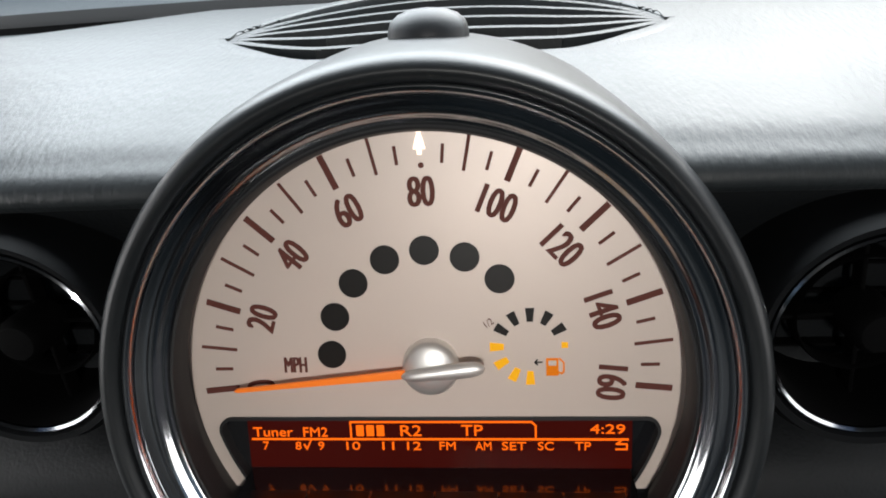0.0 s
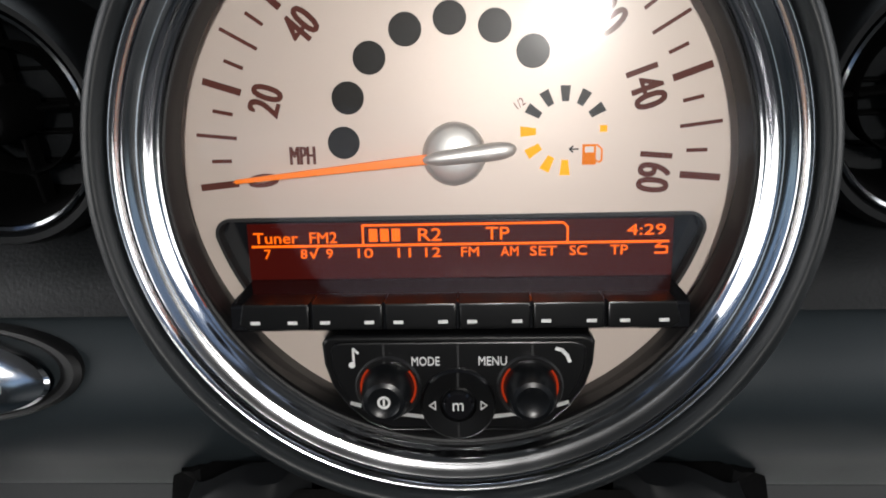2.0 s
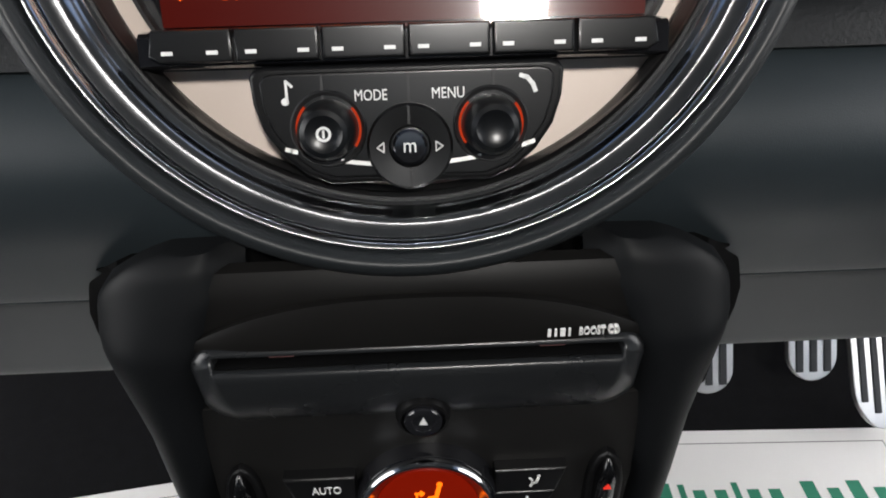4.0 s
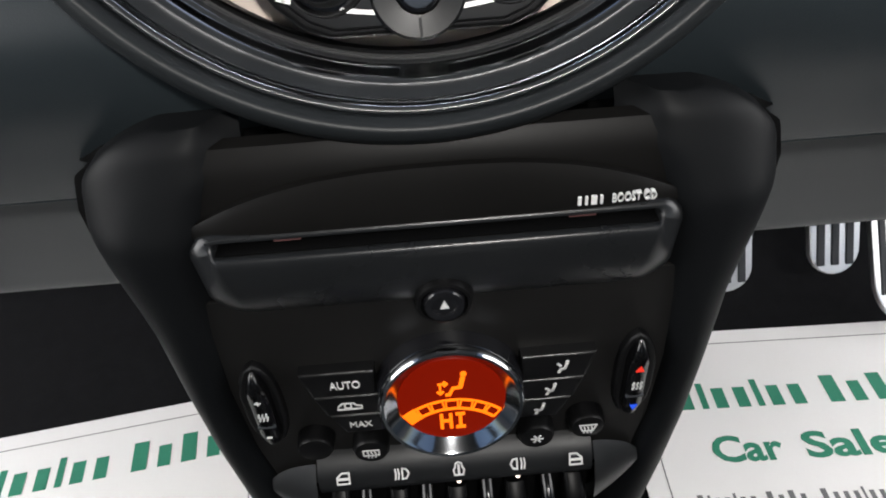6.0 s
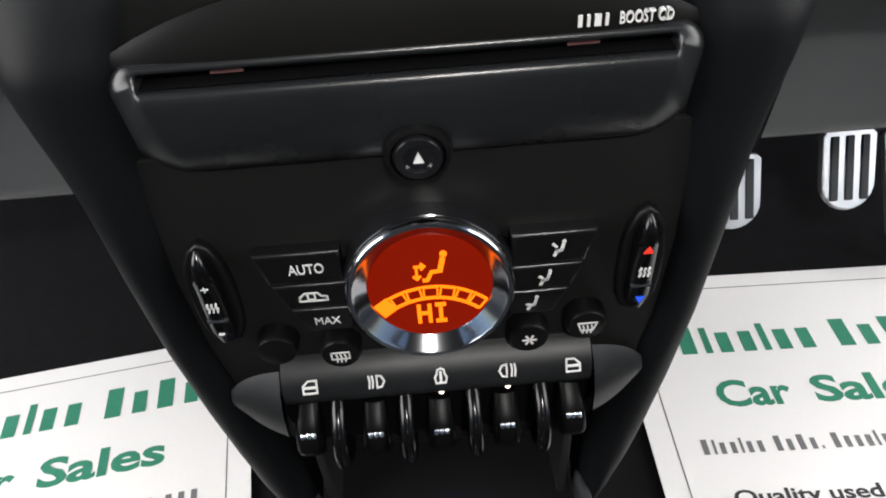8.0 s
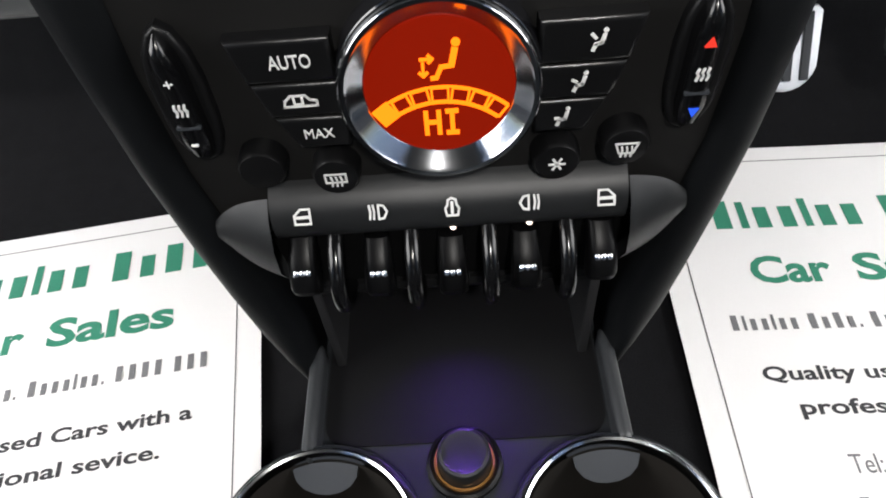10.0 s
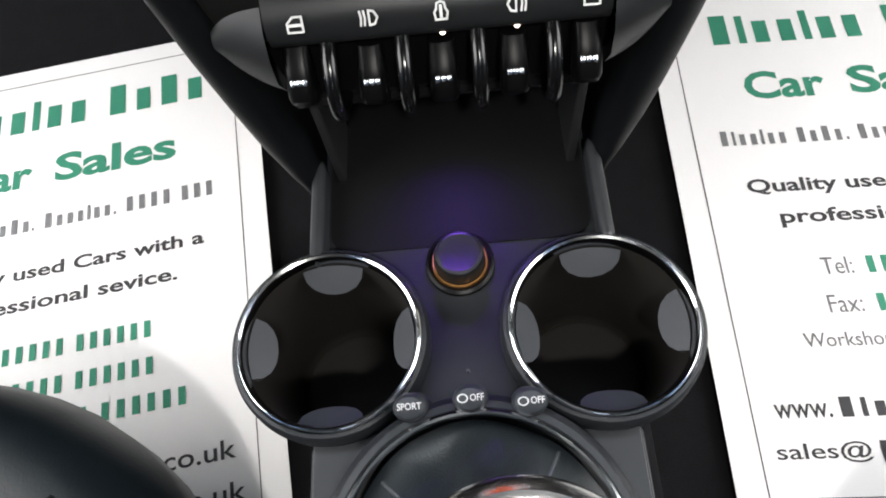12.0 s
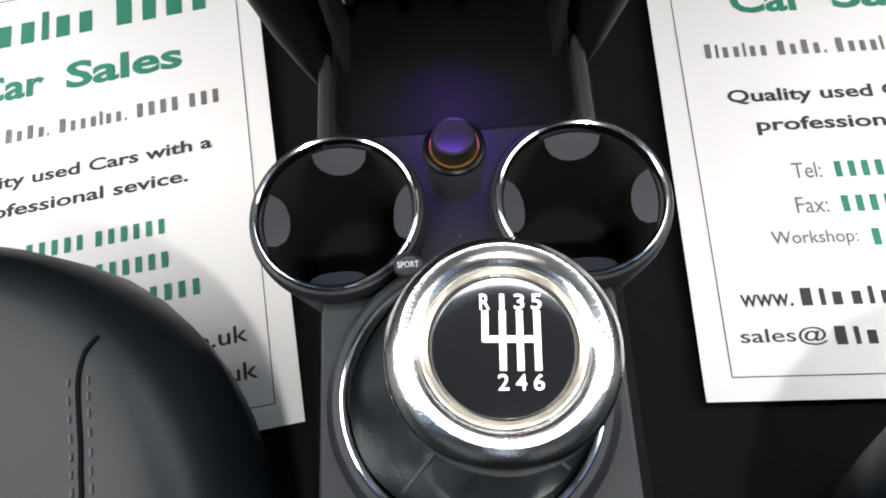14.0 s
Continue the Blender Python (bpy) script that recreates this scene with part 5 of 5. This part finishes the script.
def cup_holder(c):
    h = thing("cup_holder", "round black cup holder with a chrome rim and rubber grips", "cup holder", (c[0], c[1], 0.14), "cup holders")
    m = Matrix.Translation((c[0], c[1], 0.0)) @ Matrix.Diagonal((1.03, 1.03, 1.0, 1.0))
    part("shell", lathe([(0.030, 0.138), (0.0335, 0.150), (0.0372, 0.190), (0.0388, 0.206), (0.0395, 0.2140), (0.0392, 0.2185), (0.0380, 0.2212), (0.0366, 0.2220), (0.0360, 0.2205)], 72, m), SOFT, h, "dark grey outer shell")
    part("rim", lathe([(0.0369, 0.2195), (0.0368, 0.2220), (0.0362, 0.2232), (0.0353, 0.2237), (0.0344, 0.2231), (0.0339, 0.2218), (0.0336, 0.2185)], 72, m), CHROME, h, "chrome rim")
    part("well", lathe([(0.0338, 0.2190), (0.0330, 0.2100), (0.0318, 0.175), (0.0300, 0.146), (0.027, 0.142), (0, 0.1415)], 56, m), WELL, h, "dark brownish inner well")
    part("floor_mat", lathe([(0.0265, 0.1415), (0.0262, 0.1432), (0.0248, 0.1436), (0, 0.1436)], 40, m), WELL, h)
    for a in (90, 180, 270, 0):
        rows = []
        for i in range(9):
            t = math.pi * i / 8
            px, pz = 0.0125 * math.cos(t), -0.0150 * math.sin(t)
            rows.append((px, pz))
        g = Matrix.Rotation(radians(a), 4, "Z")
        bm = bmesh.new()
        fr = [bm.verts.new(m @ g @ Vector((0.0330 - 0.0095 * math.sin(math.pi * i / 8) - (0.0334 - math.sqrt(0.0334**2 - p[0] ** 2)) * 0.8, p[0], 0.2165 + p[1] * 0.55))) for i, p in enumerate(rows)]
        bk = [bm.verts.new(m @ g @ Vector((0.0333 - (0.0334 - math.sqrt(0.0334**2 - p[0] ** 2)) * 0.8, p[0], 0.2165 + p[1] * 1.5))) for p in rows]
        for i in range(8):
            bm.faces.new((fr[i], fr[i + 1], bk[i + 1], bk[i]))
        crest = [bm.verts.new(m @ g @ Vector((math.sqrt(0.0334**2 - q * q) - 0.0003, q, 0.2172))) for q in (-0.0100, -0.0060, -0.0020, 0.0020, 0.0060, 0.0100)]
        bm.faces.new(fr + crest)
        part("grip", bm, RUBBER, h, "grey rubber grip flap")


cup_holder(CL)
cup_holder(CR)
lit = thing("power_socket", "round dark socket plug with a dull copper ring", "power socket", (-0.001, -0.110, 0.21))
lm = Matrix.Translation((-0.001, -0.110, 0.211))
part("collar", lathe([(0.0150, 0.0), (0.0148, 0.0018), (0.0135, 0.0026), (0.0122, 0.0020), (0.0118, 0)], 40, lm), PANEL, lit)
part("copper_ring", lathe([(0.0121, 0.0), (0.0119, 0.0030), (0.0110, 0.0030), (0.0106, 0.0)], 40, lm), material("copper", (0.35, 0.17, 0.05), 0.4, metal=0.8, vary=0.1), lit)
part("plug", lathe([(0.0106, 0.0), (0.0104, 0.0098), (0.0098, 0.0114), (0.0086, 0.0118), (0.0062, 0.0110), (0, 0.0108)], 40, lm), PLASTIC, lit)

# Gear lever surround, boot, lever
GX, GY = 0.0, -0.228
gs = thing("gear_surround", "raised dark ring with a chrome line round the gear boot", "gear surround", (GX, GY, 0.21))
gm = Matrix.Translation((GX, GY, 0))
part("collar", lathe([(0.0600, 0.210), (0.0592, 0.219), (0.0570, 0.2265), (0.0545, 0.2295), (0.0520, 0.2300), (0.0512, 0.2290)], 72, gm), SOFT, gs)
part("chrome_line", lathe([(0.0514, 0.2285), (0.0513, 0.2304), (0.0504, 0.2308), (0.0496, 0.2300), (0.0494, 0.227)], 72, gm), CHROME, gs, "thin chrome line")
for words, x, y in (("SPORT", -0.0224, -0.1722), ("OFF", -0.0004, -0.1705), ("OFF", 0.0212, -0.1730)):
    sw = thing("console_button", "small grey rounded console button with white print", "button", (x, y, 0.21), "console buttons")
    m = Matrix.Translation((x, y, 0.2205)) @ Matrix.Rotation(radians(14), 4, "X") @ Matrix.Diagonal((1, 0.82, 1, 1))
    part("cap", lathe([(0.0068, -0.004), (0.0066, 0.009), (0.0060, 0.0122), (0.0046, 0.0138), (0.002, 0.0145), (0, 0.0146)], 32, m), RUBBER, sw)
    part("print", lettering(words, (0.0088 if words == "SPORT" else 0.0050), 0.0030, 0.0142, 0.0148, m @ at(0 if words == "SPORT" else 0.0026, 0.0006), bold=0.004), WHITE, sw)
    if words == "OFF":
        part("print", lathe([(0.0020, 0.0143), (0.0020, 0.0148), (0.0015, 0.0148), (0.0015, 0.0143)], 16, m @ at(-0.0026, 0.0004)), WHITE, sw)
    part("button_lamp", disc(0.0007, 0.0016, 0.0016, Matrix.Translation((x, y + 0.0082, 0.2285)), 10, 0.0002), RUBBER, sw)
bt = thing("gear_boot", "creased black leather gear boot", "gear boot", (GX, GY, 0.225))
rows = []
for i in range(25):
    t = i / 24
    z = 0.2200 + 0.095 * t
    r = 0.0365 * (1 - t) ** 1.9 + 0.0125 * (1 - 0.15 * t)
    cx, cy = GX + 0.008 * t, GY - 0.010 * t
    row = []
    for k in range(72):
        a = 2 * math.pi * k / 72
        fold = 1 + (0.085 * math.sin(4 * a + 1.6 * t + 0.8) + 0.05 * math.sin(9 * a - 3 * t) + 0.04 * noise.noise((3 * math.cos(a), 3 * math.sin(a), 4 * t))) * math.sin(math.pi * min(1, t * 1.05 + 0.02)) ** 0.8
        row.append((cx + r * fold * math.cos(a), cy + r * fold * math.sin(a), z - 0.016 * math.sin(math.pi * min(1, t * 2.2)) * (0.5 + 0.5 * math.sin(4 * a))))
    rows.append(row)
part("leather", loft(rows, closed=True), BOOT, bt)
for k in (10, 28, 46, 64):
    ridge = [Vector(r[k]) + (Vector(r[k]) - Vector((GX, GY, r[k][2]))).normalized() * 0.0003 for r in rows[1:-1]]
    tube = [[p + Vector((math.cos(a), math.sin(a), 0.3)) * 0.0008 for a in [math.pi * j / 3 for j in range(6)]] for p in ridge]
    part("boot_seam", loft(tube, closed=True), THREAD, bt, "raised seam of the boot")
lev = thing("gear_lever", "gear lever with chrome ringed knob and black shift pattern cap", "gear lever", (0.004, -0.232, 0.23))
KM = Matrix.Translation((0.0092, -0.2408, 0.3640)) @ Matrix.Rotation(radians(-4), 4, "X") @ Matrix.Rotation(radians(2), 4, "Y")
part("shaft", lathe([(0.010, -0.08), (0.0095, -0.04), (0.011, -0.03)], 32, KM), PANEL, lev)
part("knob_body", lathe([(0.0120, -0.048), (0.0140, -0.040), (0.0190, -0.022), (0.0224, -0.012), (0.0230, -0.006)], 64, KM), PANEL, lev, "black lower knob body")
part("knob_ring", lathe([(0.0228, -0.0085), (0.0237, -0.0050), (0.0238, -0.0012), (0.0233, 0.0022), (0.0220, 0.0048), (0.0202, 0.0061), (0.0184, 0.0060), (0.0168, 0.0048), (0.0156, 0.0028), (0.0149, 0.0006)], 96, KM), KNOBRING, lev, "rougher, paler chrome knob ring")
part("cap_trim", lathe([(0.0158, 0.0030), (0.0156, 0.0036), (0.0148, 0.0030), (0.0144, 0.0016)], 72, KM), material("worn_chrome", (0.62, 0.56, 0.46), 0.3, metal=0.9, vary=0.2, vary_size=300), lev)
CAPM = KM @ Matrix.Rotation(radians(6), 4, "X") @ Matrix.Diagonal((0.935, 0.935, 1.0, 1.0))
cap = part("knob_cap", lathe([(0.0158, 0.0008), (0.0157, 0.0020), (0.0153, 0.0027), (0.0146, 0.00305), (0.0110, 0.00325), (0.006, 0.0034), (0, 0.00345)], 64, CAPM), GLOSS, lev, "glossy black cap with a white shift pattern")
KX = [-0.0036, 0.0000, 0.0036, 0.0072]
pat = CAPM @ at(-0.0001, 0.0013, 0.0, -3)
for words, x, y in (("R", KX[0], 0.0080), ("1", KX[1], 0.0080), ("3", KX[2], 0.0080), ("5", KX[3], 0.0080), ("2", KX[1], -0.0088), ("4", KX[2], -0.0088), ("6", KX[3], -0.0088)):
    part("shift_number", lettering(words, 0.0010 if words == "1" else 0.0022, 0.0033, 0.0028, 0.0037, pat @ at(x, y), bold=0.012), WHITE, cap)
for x, y0, y1 in ((KX[0], 0, 0.0056), (KX[1], -0.0060, 0.0056), (KX[2], -0.0060, 0.0056), (KX[3], -0.0060, 0.0056)):
    part("shift_line", ribbon([(x, y0), (x, y1)], 0.0014, 0.0030, 0.0038, pat), WHITE, cap)
part("shift_line", ribbon([(KX[0], 0), (KX[3], 0)], 0.0014, 0.0030, 0.0038, pat), WHITE, cap)


# ---- paper floor mats: x right, y up the sheet, from its lower left corner ----
def paper_mat(m, waves, H):
    p = thing("paper_mat", "white printed paper floor mat lying in the footwell", "paper mat", tuple(m.translation), "paper floor mats")
    W = 0.297
    rows = [[m @ Vector((W * i / 24, H * j / 34, 0.0016 + waves * (0.5 + 0.5 * noise.noise((i * 0.22, j * 0.2, waves * 900))))) for i in range(25)] for j in range(35)]
    part("sheet", thick(loft(rows), 0.0004), PAPER, p)
    top_h = 0.0016 + waves + 0.0002

    def words(text, x, y, w, h, mat, bold=0.0):
        part("print", lettering(text, w, h, top_h - 0.00005, top_h + 0.0001, m @ at(x, y), bold=bold), mat, p)

    def bars(signs, x0, x1, y, h, mat, fill=0.48):
        """A plain block for each sign of a name or number between x0 and x1: T tall, M wide, n low, i narrow, l tall and narrow."""
        wide = {"T": 1.0, "M": 1.35, "n": 0.86, "i": 0.46, "l": 0.46, ".": 0.4, " ": 0.5}
        high = {"T": 1.0, "M": 0.74, "n": 0.74, "i": 0.95, "l": 1.0, ".": 0.2}
        step = (x1 - x0) / sum(wide[c] for c in signs)
        for c in signs:
            w = wide[c] * step
            if c in high:
                k = high[c]
                part("print_bar", box(w * fill, h * k, 0.00012, m @ at(x0 + w / 2, y - h / 2 + h * k / 2, top_h)), mat, p)
            x0 += w

    part("border", ribbon([(0.018, 0.015), (0.279, 0.015), (0.279, H - 0.016), (0.018, H - 0.016)], 0.0007, top_h - 0.0001, top_h, m, closed=True), GREY, p)
    bars("Tinnlnn TnTn", 0.043, 0.2578, 0.3600, 0.0290, GREEN, 0.56)
    words("Car", 0.0912, 0.3050, 0.0578, 0.0255, GREEN, 0.028)
    words("Sales", 0.1847, 0.3050, 0.0940, 0.0255, GREEN, 0.028)
    bars("Tinnlnn TnTn. Tnnnlnn. TTTT TTT", 0.0345, 0.2605, 0.2592, 0.0125, PALE)
    words("Quality used Cars with a", 0.1487, 0.2175, 0.2036, 0.0140, GREY, 0.022)
    words("professional sevice.", 0.1474, 0.1930, 0.1672, 0.0140, GREY, 0.022)
    for text, x, w, y, e in (("Tel:", 0.0815, 0.0195, 0.1570, 0.2141), ("Fax:", 0.0792, 0.0212, 0.1308, 0.2155), ("Workshop:", 0.0588, 0.0560, 0.1060, 0.2372)):
        words(text, x + w / 2, y, w, 0.0120, PALE)
        x0 = x + w + 0.007
        bars("TTTTT TTTTTT", x0, e, y, 0.0120, GREEN)
    words("www.", 0.0478, 0.0642, 0.0332, 0.0085, GREY, 0.006)
    bars("Tinnlnnnnlnnln", 0.0662, 0.2146, 0.0660, 0.0120, GREY)
    words(".co.uk", 0.2402, 0.0660, 0.050, 0.0120, GREY, 0.008)
    words("sales@", 0.0542, 0.0400, 0.054, 0.0120, GREY, 0.006)
    bars("Tinnlnnnnlnnl", 0.0828, 0.2167, 0.0400, 0.0120, GREY)
    words(".co.uk", 0.2449, 0.0400, 0.050, 0.0120, GREY, 0.008)
    return p


FLOOR_Z = 0.0535
paper_mat(Matrix.Translation((0.1425, -0.2155, FLOOR_Z)) @ Matrix.Rotation(radians(-2.0), 4, "Z"), 0.0003, 0.435)
mL = Matrix.Rotation(radians(7.8), 4, "Z")
paper_mat(Matrix.Translation(Vector((-0.1105, -0.2125, FLOOR_Z)) - (mL @ Vector((0.297, 0, 0)))) @ mL, 0.0004, 0.410)


# ---- pedals in the right footwell ----
def pedal(name, x, y, z, w, h, lean, slots, label):
    p = thing(name, label, "pedal", (x, y, z - h / 2), "pedals")
    m = Matrix.Translation((x, y, z)) @ Matrix.Rotation(radians(90 - lean), 4, "X")
    o = [(-w / 2, h / 2 - 0.004), (-w / 2 + 0.004, h / 2), (w / 2 - 0.004, h / 2), (w / 2, h / 2 - 0.004), (w / 2 * 0.98, -h * 0.12)] + [(w / 2 * math.cos(radians(a)), -h * 0.12 + (h * 0.38) * math.sin(radians(a))) for a in range(-15, -180, -15)] + [(-w / 2 * 0.98, -h * 0.12)]
    part("pad", prism(o, 0, 0.006, m, 0.0016), STEEL, p, "bright steel pedal pad")
    for i in range(slots):
        sx = (i - (slots - 1) / 2) * w / (slots + 0.6)
        hh = h * (0.80 if abs(i - (slots - 1) / 2) < 1.2 else 0.62)
        part("grip_strip", box(w / (slots + 0.6) * 0.52, hh, 0.003, m @ at(sx, h * 0.03, 0.0063), 0.001), RUBBER, p, "dark rubber grip strip")
    part("arm", box(0.012, 0.012, 0.20, Matrix.Translation((x, y + 0.05, z + 0.085)) @ Matrix.Rotation(radians(-18), 4, "X"), 0.003), DARK, p)


pedal("clutch_pedal", 0.2465, 0.205, 0.163, 0.045, 0.060, 31, 3, "steel clutch pedal with dark rubber strips")
pedal("brake_pedal", 0.3355, 0.205, 0.176, 0.044, 0.064, 31, 3, "steel brake pedal with dark rubber strips")
pedal("accelerator_pedal", 0.434, 0.235, 0.115, 0.056, 0.120, 38, 4, "long steel accelerator pedal with dark rubber strips")


# ---- front seats ----
def front_seat(s):
    p = thing("front_seat", "black leather front seat with stitched side bolster", "car seat", (s * 0.36, -0.45, 0.05), "front seats")
    xi, xo, yf, yb = (0.071 if s < 0 else 0.118), 0.62, (-0.132 if s < 0 else -0.205), -0.72
    cx, cy = (xi + xo) / 2, (yf + yb) / 2
    hx, hy = (xo - xi) / 2, (yf - yb) / 2

    def edge(a):
        c, d = math.cos(a), math.sin(a)
        n = 3.6
        r = 1.0 / ((abs(c) ** n + abs(d) ** n) ** (1 / n))
        return c * r, d * r

    rings = []
    for rr, z in ((0.0, 0.232), (0.30, 0.232), (0.60, 0.236), (0.74, 0.241), (0.80, 0.2450), (0.85, 0.2485), (0.89, 0.2505), (0.92, 0.2495), (0.948, 0.2450), (0.97, 0.232), (0.982, 0.212), (0.972, 0.185), (0.93, 0.14), (0.87, 0.09)):
        ring = []
        for k in range(96):
            ex, ey = edge(2 * math.pi * k / 96)
            drop = 0.012 * max(0, ey * rr) ** 2
            ring.append((s * (cx - ex * rr * hx), cy + ey * rr * hy, z - drop))
        rings.append(ring)
    part("cushion", loft(rings, closed=True), HIDE, p)
    table = [(0.0, 0.232), (0.30, 0.232), (0.60, 0.236), (0.74, 0.241), (0.80, 0.2450), (0.85, 0.2485), (0.89, 0.2505), (0.92, 0.2495), (0.948, 0.2450), (0.97, 0.232), (1.0, 0.185)]

    def height(x, y):
        u, v = (abs(x) - cx) / hx, (y - cy) / hy
        rr = (abs(u) ** 3.6 + abs(v) ** 3.6) ** (1 / 3.6)
        return float(np.interp(rr, [r for r, _ in table], [z for _, z in table])) - 0.012 * max(0, v) ** 2

    x0, y0 = xi - 0.071, yf + 0.132
    line = smooth_curve([(x0 + x + 0.004, y0 + y, 0) for x, y in ((0.134, -0.60), (0.136, -0.42), (0.139, -0.28), (0.1415, -0.249), (0.1445, -0.230), (0.1465, -0.216), (0.1450, -0.206), (0.1410, -0.199))], 14)
    gap = bmesh.new()
    for a, b in zip(line, line[1:]):
        d = b - a
        mid = (a + b) / 2
        slope = math.atan2(height(mid.x + 0.004, mid.y) - height(mid.x - 0.004, mid.y), 0.008)
        box(d.length * 1.1, 0.0016, 0.0012, Matrix.Translation((s * mid.x, mid.y, height(mid.x, mid.y) + 0.0001)) @ Matrix.Rotation(math.atan2(d.y, s * d.x), 4, "Z"), bm=gap)
    part("seam", gap, PITCH, p, "dark stitched seam line")
    run = 0.0
    for a, b in zip(line, line[1:]):
        run += (b - a).length
        if run < 0.0062 or a.y > y0 - 0.212:
            continue
        run = 0.0
        d = (b - a).normalized()
        for side in (-1, 1):
            q = a + Vector((-d.y, d.x, 0)) * 0.0042 * side
            part("stitch", box(0.0034, 0.0010, 0.0010, Matrix.Translation((s * q.x, q.y, height(q.x, q.y) + 0.0003)) @ Matrix.Rotation(math.atan2(d.y, s * d.x), 4, "Z"), 0.0003, 1), THREAD, p)
    bk = []
    for i in range(13):
        t = i / 12
        z = 0.20 + 0.62 * t
        y = -0.70 - 0.20 * t
        w = (0.25 + 0.02 * math.sin(math.pi * t)) * (1 - 0.35 * max(0, t - 0.75) / 0.25)
        d = 0.06 + 0.02 * math.sin(math.pi * t)
        bk.append([(s * 0.35 + w * math.copysign(abs(math.cos(a)) ** 0.6, math.cos(a)), y + d * math.copysign(abs(math.sin(a)) ** 0.7, math.sin(a)), z) for a in [2 * math.pi * k / 32 for k in range(32)]])
    part("backrest", loft(bk, closed=True, caps=True), HIDE, p)
    part("headrest", box(0.26, 0.09, 0.15, Matrix.Translation((s * 0.35, -0.93, 0.90)), 0.035, 4), HIDE, p)
    part("seat_base", box(0.36, 0.40, 0.07, Matrix.Translation((s * 0.38, -0.52, 0.083)), 0.01), DARK, p)


front_seat(-1)
front_seat(1)
